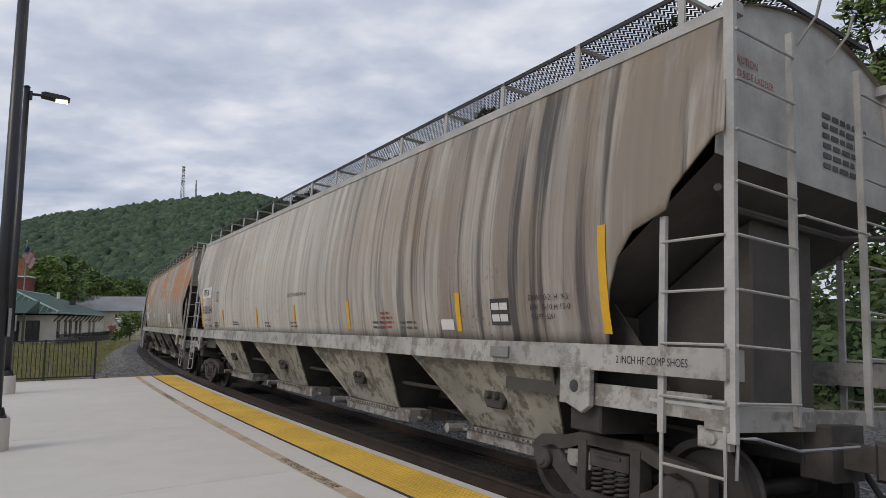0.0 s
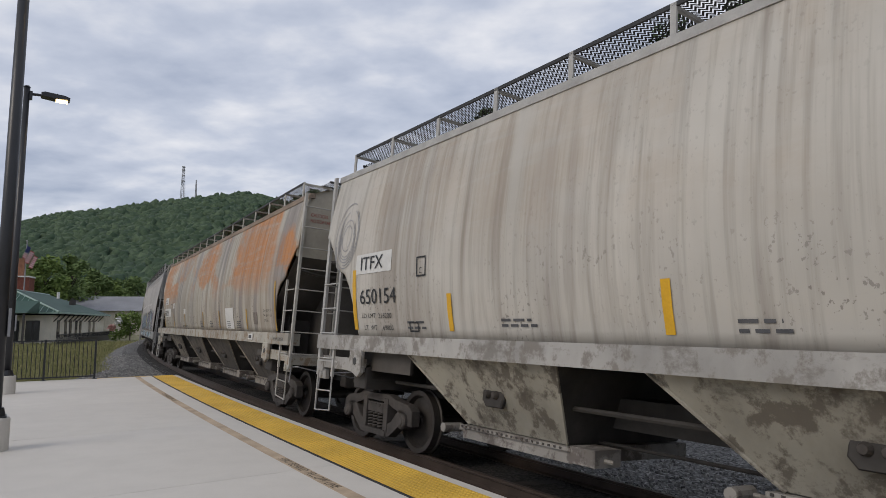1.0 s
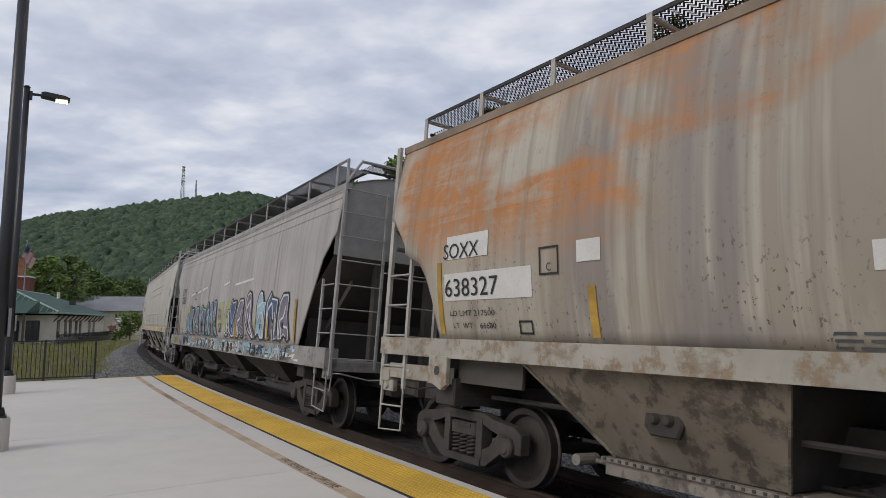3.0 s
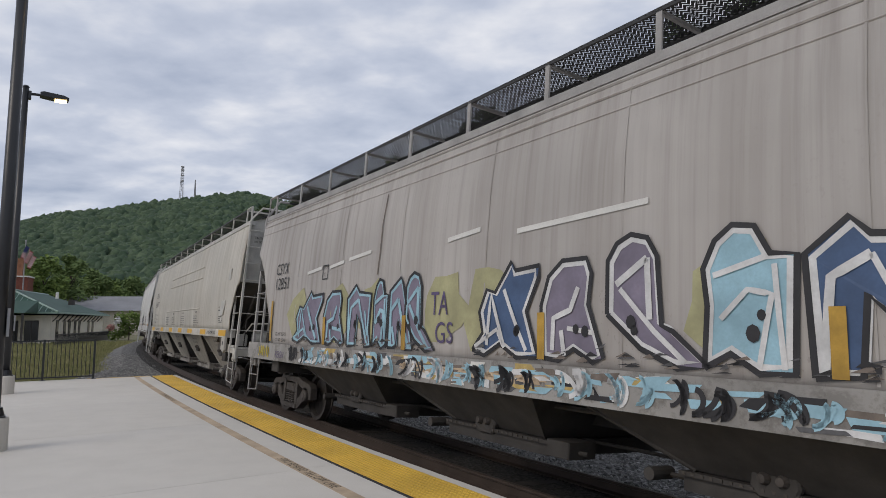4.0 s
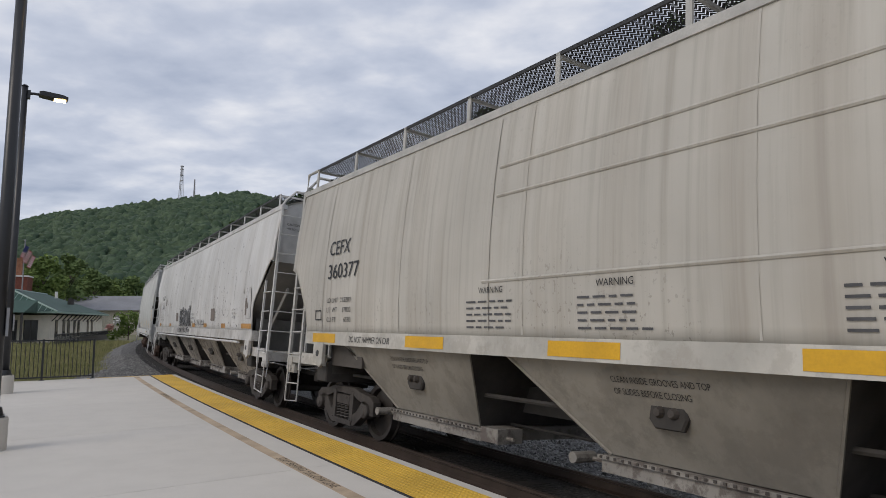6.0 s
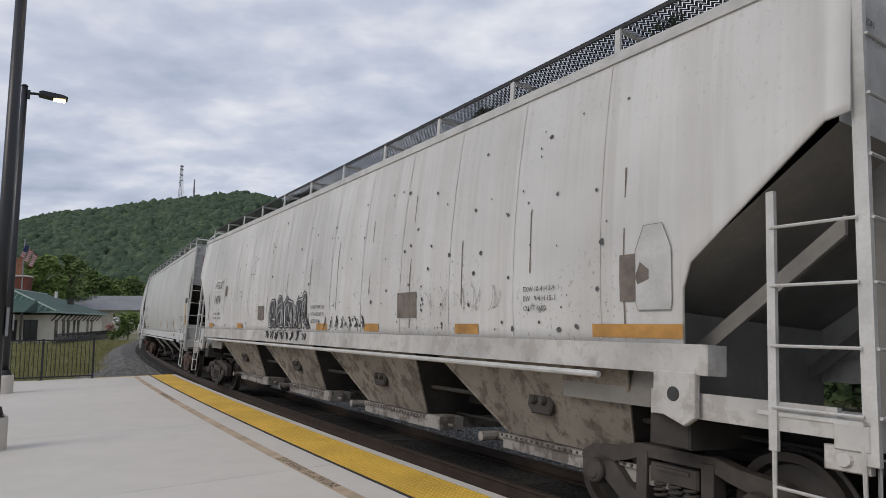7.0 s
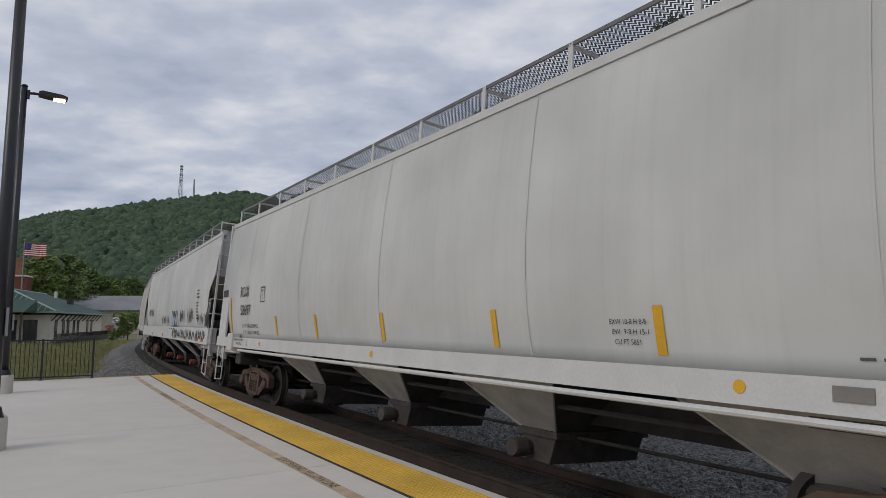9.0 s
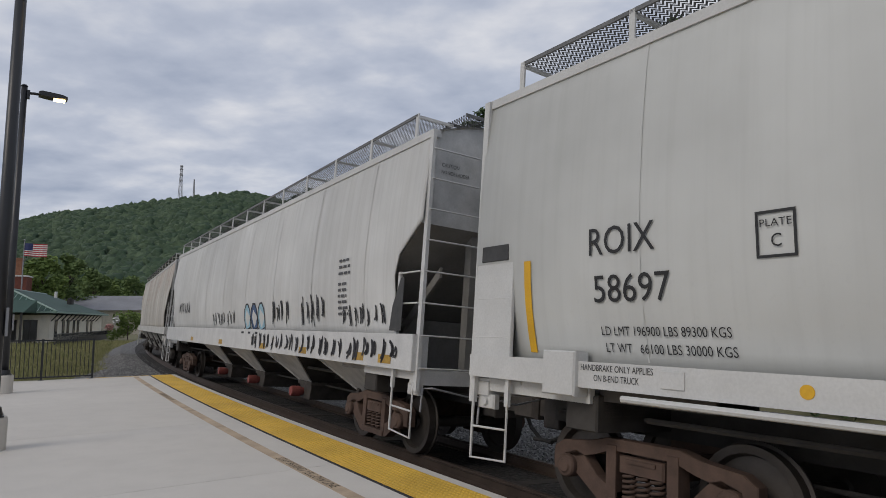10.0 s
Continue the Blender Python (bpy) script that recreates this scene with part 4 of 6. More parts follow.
        for row, text in enumerate(k.get("bay_text", ())):
            v, f = letters(text, 0.06)
            ln = Geo()
            z1 = zs0 - 0.2 - 0.11 * row
            ln.v = [((a + b) / 2 - 0.35 + p[0] * 0.8, -yt + (yt - yb) * (zs0 - z1 - p[1]) / (zs0 - lo - 0.18) - 0.006, z1 + p[1]) for p in v]
            ln.f = f
            part("lettering", ln, "black_text", body)
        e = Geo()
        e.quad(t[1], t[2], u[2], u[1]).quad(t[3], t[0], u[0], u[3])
        # Underframe black on these plates paints in the shade between the bays
        part("slope_plate", e, "under", body, "sloping inner plates coloured dark for their shade")
        for i in (0, 1):
            p, q = Vector(t[i]), Vector(u[i])
            part("edge_flange", Geo().rod([p + Vector((0, -0.012, 0)), q + Vector((0, -0.012, 0))], 0.018, 5), k["bay_paint"], body)
        if style == "wide":
            part("outlet_gate", Geo().box(c - 0.1, d + 0.1, -yb - 0.05, yb + 0.05, lo, lo + 0.17, 0.012).box(c - 0.12, d + 0.12, -yb - 0.09, -yb - 0.04, lo + 0.13, lo + 0.17), k["gate_paint"], body)
            part("gate_shaft", Geo().rod([(c - 0.35, -yb + 0.1, lo + 0.1), (c - 0.35, -yb - 0.2, lo + 0.1)], 0.06, 10).rod([(c - 0.5, -yb + 0.05, lo + 0.09), (d + 0.6, -yb + 0.05, lo + 0.09)], 0.025, 6), k["gate_paint"], body)
            m = (a + b) / 2 + 0.2
            z1 = zs0 - 0.42
            yy = -yt + (yt - yb) * (zs0 - z1) / (zs0 - lo - 0.18) - 0.02
            vb = part("vibrator_pocket", Geo().prism([(m - 0.2, z1 - 0.08), (m - 0.13, z1 - 0.16), (m + 0.16, z1 - 0.16), (m + 0.21, z1 - 0.05), (m + 0.18, z1 + 0.11), (m - 0.17, z1 + 0.13)], yy + 0.0, yy + 0.08, 0.02), "under", body, "dark grimy vibrator pocket")
            for i in (-0.07, 0.08):
                part("pocket_stud", Geo().lathe([(0, -0.06), (0.035, -0.055), (0.05, -0.02), (0.06, 0.03)], 10, (m + i, yy, z1 - 0.01)), "iron", vb)
            rivets = Geo()
            n = int((d - c + 0.2) / 0.09)
            for i in range(n):
                rivets.box(c - 0.08 + i * 0.09, c - 0.05 + i * 0.09, -yb - 0.1, -yb - 0.085, lo + 0.14, lo + 0.165)
            tagged(part("bolt_row", rivets, "iron", body), kind="stuff")
            part("gate_box", Geo().box(d + 0.14, d + 0.48, -yb - 0.12, -yb + 0.3, lo + 0.02, lo + 0.2, 0.015), k["gate_paint"], body)
        else:
            part("outlet_tube", Geo().box(c - 0.05, d + 0.05, -yb - 0.04, yb + 0.04, lo + 0.1, lo + 0.18, 0.01).prism([(c, lo + 0.1), (d, lo + 0.1), (d - 0.1, lo - 0.2), (c + 0.1, lo - 0.2)], -yb, yb, 0.01), "iron", body)
            part("outlet_cap", Geo().lathe([(0, -0.28), (0.1, -0.28), (0.11, -0.25), (0.11, -0.1), (0.08, 0.0), (0.08, 0.3)], 14, ((c + d) / 2 - 0.15, -yb, lo - 0.05)), k["gate_paint"], body)

    def roofwalk(self):
        k, o = self.k, self.o
        ze = k["profile"][-1][0]
        ye = self.side_y(ze)
        up = k.get("walk_up", 0.36)
        L = 2 * self.h - 2 * k.get("walk_in", 0.55)
        me = grating_mesh(L, 0.62, k["grating"], strand=k.get("strand", 0.019))
        for sg in (-1, 1):
            y = sg * (ye - 0.31 + k.get("walk_out", 0.0))
            rw = part("roofwalk", me, None, o, "see-through steel mesh walkway", at=(0, y, ze + up))
            tagged(rw, kind="stuff")
            n = k.get("posts", 14)
            post = Geo().box(-0.035, 0.035, -0.012, 0.012, -up, 0.015).box(-0.02, 0.02, 0, -sg * 0.62, -0.045, -0.005).mesh("walk_post", k["trim"])
            for i in range(n):
                part("walk_post", post, None, rw, at=(-L / 2 + L * i / (n - 1), sg * 0.31, 0))
            if k.get("end_rail"):
                for e in (-1, 1):
                    part("walk_bracket", Geo().rod([(e * (L / 2), sg * 0.31, 0), (e * (L / 2 + 0.5), sg * 0.31, 0), (e * (L / 2 + 0.55), sg * 0.31, -up - 0.1)], 0.03, 6), k["trim"], rw)
        part("hatch_cover", Geo().box(-self.h + 1.5, self.h - 1.5, -0.3, 0.3, ze + 0.3, ze + 0.45, 0.03), k["trim"], o)
        for sg in (-1, 1):
            tagged(part("end_walkway", grating_mesh(1.9, 0.5, k["grating"]), None, o, at=Matrix.Translation((sg * (self.h - 0.3), 0, ze + up)) @ pose(0, 0, 0, 0, 0, 90)), kind="stuff")


ROUND = [(1.55, 1.345), (1.75, 1.40), (2.0, 1.46), (2.3, 1.51), (2.6, 1.54), (2.9, 1.55), (3.3, 1.53), (3.8, 1.48), (4.2, 1.42), (4.56, 1.345)]
GENTLE = [(1.60, 1.49), (2.2, 1.545), (2.9, 1.56), (3.6, 1.53), (4.2, 1.475), (4.52, 1.43)]
FLAT = [(1.2, 1.34), (1.5, 1.40), (1.75, 1.465), (2.0, 1.52), (2.3, 1.56), (2.6, 1.58), (2.9, 1.59), (3.6, 1.565), (4.2, 1.515), (4.55, 1.47)]
CUT_ROUND = [(0.0, 3.42), (0.11, 3.40), (0.50, 3.0), (0.55, 2.84), (0.92, 2.70), (1.10, 2.48), (1.22, 2.2), (1.28, 1.9), (1.32, 1.57)]
CUT_STEP = [(0.0, 3.30), (0.19, 3.27), (0.41, 3.08), (1.26, 2.36), (1.34, 2.15), (1.36, 1.57)]
CUT_CURVE = [(0.0, 2.92), (0.25, 2.84), (0.48, 2.54), (0.82, 2.07), (0.90, 1.57)]
CUT_WIDE = [(0.0, 3.5), (0.17, 3.39), (0.55, 3.05), (0.96, 2.38), (1.34, 1.8), (1.58, 1.4)]
CUT_SMALL = [(0.0, 3.3), (0.17, 3.17), (0.59, 2.85), (0.70, 2.53), (0.72, 1.6)]


def spaced(h, n):
    return [-h + 2 * h * (i + 0.5) / n for i in range(n)]


SPEED = 11.85
CARS = []


def add_car(front, back, **spec):
    spec["half"] = (front - back) / 2
    c = Car(spec)
    c.build()
    CARS.append((c.o, (front + back) / 2, spec["half"] - spec["truck"]))
    return c


def car_itfx():
    c = add_car(-2.77, -22.62, label="dirty grey-white rounded hopper car streaked with soot", profile=ROUND,
                paint=car_paint("streaked_white_paint", (0.49, 0.46, 0.41), (0.24, 0.205, 0.17), 0.55, 1, specks=0.6, rust=0.2, rust_col=(0.36, 0.22, 0.10), soot=(-1.0, 6.5)),
                sill=(1.44, 1.68, 1.53), sill_paint=dirty_metal("grimy_white_sill", (0.40, 0.385, 0.36), (0.17, 0.15, 0.13), 2), trim=plain("grey_white_trim", (0.40, 0.39, 0.37), 0.6),
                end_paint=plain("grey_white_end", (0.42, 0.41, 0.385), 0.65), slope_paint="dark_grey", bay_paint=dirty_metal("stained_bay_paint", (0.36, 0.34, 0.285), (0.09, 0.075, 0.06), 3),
                gate_paint=dirty_metal("gate_paint", (0.33, 0.31, 0.28), (0.1, 0.08, 0.07), 4), cut_front=CUT_ROUND, cut_back=CUT_ROUND, seams=[], iron="iron", truck=1.55,
                bays=[(5.0, 7.9, 0.42), (1.1, 4.2, 0.42), (-2.9, 0.2, 0.42), (-6.98, -4.0, 0.42)], pads=[8.35, -8.35], grating="grating", posts=15, side_ladder=2.8, cone_end=True)
    for x in (8.60, 6.11, 2.72, 0.02, -2.68, -5.97):
        z0, z1 = (1.78, 2.80) if x > 8 else (1.78, 2.26)
        c.patch("reflector", x, x + 0.10, z0, z1, "reflector", "yellow reflective strip")
    c.patch("reflector", -8.68, -8.56, 1.78, 2.74, "reflector", "yellow reflective strip")
    c.patch("patch_panel", -8.58, -7.42, 2.66, 2.98, "white_paint", "white painted patch", off=0.009)
    c.stencil("ITFX", -8.42, 2.72, 0.22, 0.75)
    c.stencil("650154", -8.42, 2.18, 0.24, 1.15)
    c.stencil("LD LMT  216200", -8.38, 1.96, 0.075, 0.95)
    c.stencil("LT  WT     69800", -8.33, 1.78, 0.075, 0.92)
    c.stencil("EXW 10-2  H  9-3", 7.55, 2.12, 0.06, 0.62)
    c.stencil("EW   8-10 H 15-0", 7.57, 2.02, 0.06, 0.62)
    c.stencil("CU FT  6351", 7.59, 1.92, 0.06, 0.36)
    c.patch("stencil_panel", 6.85, 7.2, 1.86, 2.16, "panel_black", "black and white stencil panel")
    for i in range(2):
        for j in range(2):
            c.patch("panel_field", 6.88 + i * 0.155, 7.02 + i * 0.155, 1.90 + j * 0.13, 1.98 + j * 0.13, "white_paint", off=0.016)
    c.stencil("2 INCH HF COMP SHOES", 8.85, 1.52, 0.07, 0.75, on="sill")
    for x in (4.6, 3.7, -0.2, -7.0, -2.0):
        c.bars(x, 1.88, 0.5, 2)
    c.bars(-4.9, 1.9, 0.7, 2, 0.03, 0.06)
    c.stencil("DO NOT HAMMER ON CAR", -0.3, 2.43, 0.075, 1.08)
    c.bars(4.0, 2.02, 0.42, 4, 0.03, 0.07, "red_text")
    c.patch("placard", 5.74, 6.04, 1.8, 1.93, "white_paint", "small white placard")
    frame_box(c, -6.7, 2.52, 0.24, 0.28)
    c.stencil("C", -6.62, 2.56, 0.09)
    frame_box(c, -6.95, 1.76, 0.24, 0.14)
    part("card_holder", Geo().box(7.0, 7.32, -1.535, -1.56, 1.50, 1.62, 0.006), "mid_grey", c.o, "steel routing card holder")
    part("end_print", end_bars(c, 0.15, 3.98, 0.8, 6), "spray_grey", c.o)
    rs = random.Random(6)
    for i in range(9):
        r = 0.2 + 0.05 * i
        a0 = rs.uniform(0, 6.28)
        arc = [(-9.05 + 0.75 * r * math.cos(a0 + j * 0.2), 3.35 + r * math.sin(a0 + j * 0.2)) for j in range(int(rs.uniform(8, 26)))]
        part("faint_ring", c.stroke(arc, 0.014, "galv", 0.010), "galv", c.o)
    part("caution_text", end_text(c, "CAUTION", 4.12, 0.075), "red_text", c.o)
    part("caution_text", end_text(c, "NO SIDE LADDER", 4.0, 0.07), "red_text", c.o)
    return c


def end_text(c, text, z, height, y0=-1.28):
    v, f = letters(text, height, 0.8)
    g = Geo()
    g.v = [(c.h - 0.088, y0 + p[0], z + p[1]) for p in v]
    g.f = f
    return g


def end_bars(c, y0, z0, width, lines):
    """Lines of small print on the end wall."""
    rng = random.Random(lines)
    g = Geo()
    for i in range(lines):
        y, z = y0, z0 - i * 0.1
        end = y0 + width * rng.uniform(0.6, 1.0)
        while y < end:
            w = rng.uniform(0.06, 0.16)
            g.box(c.h - 0.092, c.h - 0.088, y, y + w, z, z + 0.05)
            y += w + 0.04
    return g


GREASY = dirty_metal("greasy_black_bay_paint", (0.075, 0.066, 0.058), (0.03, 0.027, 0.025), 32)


def car_soxx():
    c = add_car(-24.12, -43.88, label="cream rounded hopper car with large orange rust patches", profile=ROUND,
                paint=car_paint("rusted_cream_paint", (0.405, 0.37, 0.305), (0.22, 0.18, 0.14), 0.6, 5, rust=1.0, rust_col=(0.46, 0.185, 0.052), specks=0.9),
                sill=(1.44, 1.68, 1.53), sill_paint=dirty_metal("grimy_cream_sill", (0.40, 0.375, 0.32), (0.22, 0.15, 0.09), 6), trim=plain("grey_cream_trim", (0.40, 0.38, 0.34), 0.6),
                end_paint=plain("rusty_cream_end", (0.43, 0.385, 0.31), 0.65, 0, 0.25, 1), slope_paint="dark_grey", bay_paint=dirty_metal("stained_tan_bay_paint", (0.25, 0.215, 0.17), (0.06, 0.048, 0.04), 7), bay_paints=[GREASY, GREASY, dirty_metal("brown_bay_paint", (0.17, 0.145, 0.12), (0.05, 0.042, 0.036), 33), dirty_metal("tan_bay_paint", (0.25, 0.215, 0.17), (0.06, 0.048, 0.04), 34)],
                gate_paint=dirty_metal("tan_gate_paint", (0.29, 0.26, 0.22), (0.1, 0.08, 0.07), 8), cut_front=CUT_ROUND, cut_back=CUT_ROUND, seams=[], iron="iron", truck=1.55, eave=plain("rusty_eave", (0.25, 0.19, 0.14), 0.75, 0, 0.4, 1.5),
                bays=[(5.0, 7.9, 0.42), (1.1, 4.2, 0.42), (-2.9, 0.2, 0.42), (-6.9, -4.0, 0.42)], pads=[8.35, -8.35], grating="grating", posts=15, side_ladder=2.8, cone_end=True)
    for x in (8.6, 6.08, 2.85, 0.35, -3.25, -5.9):
        z0, z1 = (1.72, 2.80) if x > 8 else (1.74, 2.24)
        c.patch("reflector", x, x + 0.10, z0, z1, "old_reflector", "grimy yellow reflective strip")
    c.patch("reflector", -8.5, -8.4, 1.74, 2.66, "old_reflector", "grimy yellow reflective strip")
    c.patch("patch_panel", -8.3, -7.45, 2.68, 2.98, "white_paint", "white painted patch", off=0.009)
    c.patch("patch_panel", -8.34, -6.7, 2.16, 2.5, "white_paint", "white painted patch", off=0.009)
    c.stencil("SOXX", -8.36, 2.69, 0.2, 0.74)
    c.stencil("638327", -8.33, 2.21, 0.23, 1.07)
    c.stencil("LD LMT 217500", -8.25, 1.97, 0.07, 0.9)
    c.stencil("LT  WT    66600", -8.2, 1.82, 0.07, 0.85)
    c.patch("paint_patch", -6.03, -5.72, 2.48, 2.7, "white_paint", "white paint square", off=0.009)
    c.patch("paint_patch", -3.4, -3.0, 2.22, 2.42, "white_paint", "white paint square", off=0.009)
    frame_box(c, -6.57, 2.38, 0.29, 0.3)
    c.stencil("C", -6.46, 2.42, 0.09)
    c.patch("paint_patch", 3.75, 4.7, 1.74, 2.3, "white_paint", "white paint square", off=0.009)
    frame_box(c, -6.95, 1.76, 0.22, 0.15)
    part("card_holder", Geo().box(6.85, 7.22, -1.535, -1.56, 1.49, 1.63, 0.006), "white_paint", c.o, "white routing card holder")
    part("card_slot", Geo().box(6.91, 7.16, -1.561, -1.564, 1.525, 1.60), "panel_black", c.o)
    for x in (3.95, 5.05, -0.1, 1.5):
        c.bars(x, 1.92, 0.5, 4, 0.022, 0.05)
    part("end_print", end_bars(c, 0.15, 3.98, 0.8, 6), "spray_grey", c.o)
    c.bars(-3.7, 1.8, 1.5, 3, 0.02, 0.05)
    c.patch("stencil_panel", 6.8, 7.15, 1.86, 2.14, "faded_panel", "faded black stencil panel")
    c.stencil("EXW 10-2  H  9-3", 7.72, 2.14, 0.06, 0.68)
    c.stencil("EW   8-10 H 15-0", 7.74, 2.03, 0.06, 0.68)
    c.stencil("CU FT 6351", 7.76, 1.92, 0.06, 0.38)
    c.stencil("2 INCH HF COMP SHOES", 8.85, 1.52, 0.07, 0.75, on="sill")
    part("caution_text", end_text(c, "CAUTION", 4.12, 0.075), "red_text", c.o)
    part("caution_text", end_text(c, "NO SIDE LADDER", 4.0, 0.07), "red_text", c.o)
    return c


def frame_box(c, x, z, w, h, t=0.022):
    for a, b, p, q in ((x, x + w, z, z + t), (x, x + w, z + h - t, z + h), (x, x + t, z, z + h), (x + w - t, x + w, z, z + h)):
        c.patch("outline", a, b, p, q, "black_text", off=0.013)


LETTERS = {
    "arrow": [(0, .06), (.17, .26), (.11, .5), (.22, .76), (.36, .72), (.6, 1.06), (.66, .95), (1, .98), (1, .86), (.84, .5), (1, .02), (.7, 0), (.45, .14), (.2, 0)],
    "round": [(.02, .02), (0, .55), (.12, .85), (.35, 1), (.74, 1), (.82, .85), (.78, .55), (1, .05), (.85, 0), (.55, .12), (.3, 0)],
    "peak": [(.05, 0), (0, .85), (.35, 1.08), (.5, .95), (1, .9), (.96, .3), (1.05, .02), (.8, 0), (.64, .4), (.46, .56), (.4, .02)],
    "hook": [(0, .02), (.05, .5), (0, .8), (.14, 1.02), (.34, 1.13), (.58, 1.1), (.74, .88), (1, .86), (.95, .02), (.6, 0), (.3, .14)],
    "slant": [(0, .02), (.03, .92), (.5, 1.12), (.62, 1), (1, .3), (1.1, 0), (.8, 0), (.46, .45), (.4, .02)],
    "tail": [(0, .45), (0, .95), (.14, 1.1), (.36, 1.17), (.6, 1.12), (.74, .95), (.8, .35), (.95, .3), (1.4, .02), (1, 0), (.5, .15)]}
STROKES = {
    "arrow": [[(.24, .12), (.3, .7), (.52, .1)], [(.5, .75), (.72, .3), (.84, .08)], [(.04, .1), (.4, .3), (.5, .12)]],
    "round": [[(.2, .1), (.22, .42), (.5, .5), (.62, .72)], [(.45, .32), (.85, .28)], [(.35, .3), (.4, .05)]],
    "peak": [[(.12, .02), (.2, .68), (.5, .82)], [(.5, .82), (.72, .4), (.9, .06)], [(.78, .62), (.9, .2)]],
    "hook": [[(.12, .74), (.7, .86)], [(.2, .4), (.5, .62), (.75, .58), (.6, .05)], [(.78, .8), (.85, .04)]],
    "slant": [[(.14, .05), (.12, .6), (.44, .78)], [(.44, .78), (.7, .34), (.95, .04)], [(.2, .35), (.34, .06)]],
    "tail": [[(.14, .72), (.6, .94)], [(.6, .94), (.64, .4)], [(.2, .68), (.7, .3), (1.1, .05)]]}


def throw_up(c, letters_at, z0, height, fill, edge, seed, thin=0.055, line=0.05, label="purple sprayed letter shape"):
    """Large pointed sprayed letters: fill, pale edge, black outline and inner strokes."""
    rng = random.Random(seed)
    for i, (name, x0, x1) in enumerate(letters_at):
        w = x1 - x0
        p = [(x0 + u * w, z0 + v * height) for u, v in LETTERS[name]]
        cx, cz = sum(q[0] for q in p) / len(p), sum(q[1] for q in p) / len(p)
        part("sprayed_letter", c.fill(p, 0.014 + 0.0003 * i), fill[i % len(fill)], c.o, label)
        q = [(cx + (a - cx) * 0.89, cz + (b - cz) * 0.92) for a, b in p]
        part("sprayed_edge", c.stroke(q + q[:1], thin, edge, 0.0185), edge, c.o)
        part("sprayed_outline", c.stroke(p + p[:1], line, "spray_black", 0.0205), "spray_black", c.o)
        for st in STROKES[name]:
            inner = []
            for (u0, v0), (u1, v1) in zip(st, st[1:]):
                inner += [(x0 + (u0 + (u1 - u0) * k / 4) * w, z0 + (v0 + (v1 - v0) * k / 4) * height) for k in range(4)]
            inner.append((x0 + st[-1][0] * w, z0 + st[-1][1] * height))
            part("sprayed_highlight", c.stroke(inner, thin * (0.75 + 0.5 * rng.random()), edge, 0.0225), edge, c.o)
        for _ in range(2):
            bx, bz, r = x0 + w * rng.uniform(0.35, 0.75), z0 + height * rng.uniform(0.28, 0.5), rng.uniform(0.035, 0.06)
            part("sprayed_dot", c.fill([(bx + r * math.cos(j * 0.785), bz + 1.2 * r * math.sin(j * 0.785)) for j in range(8)], 0.0245), "spray_black", c.o)
        for _ in range(9):
            bx, bz = x0 + w * rng.uniform(0.0, 0.9), z0 + height * rng.uniform(-0.02, 0.13)
            part("worn_smear", c.fill([(bx, bz), (bx + rng.uniform(0.06, 0.22), bz + 0.01), (bx + rng.uniform(0.05, 0.16), bz + rng.uniform(0.02, 0.06))], 0.025 + 0.0002 * i), rng.choice(("spray_grey", "spray_black", "faded_panel")), c.o)


def scribble(c, x0, x1, z0, height, n, seed, mat="spray_black", width=0.03, sill=False):
    rng = random.Random(seed)
    w = (x1 - x0) / n
    for i in range(n):
        pts, x = [], x0 + i * w
        m = rng.randint(5, 7)
        for j in range(m):
            pts.append((x + w * (0.1 + 0.75 * rng.random()), z0 + height * (rng.random() * 0.35 + (0.65 if j % 2 else 0.0))))
        sm = []
        for a, b in zip(pts, pts[1:]):
            for u in range(8):
                t = u / 8
                e = t * t * (3 - 2 * t)
                sm.append((a[0] + (b[0] - a[0]) * t + 0.16 * w * math.sin(t * math.pi), a[1] + (b[1] - a[1]) * e))
        sm.append(pts[-1])
        part("sprayed_line", c.stroke(sm, width, mat, 0.013, sill), mat, c.o)


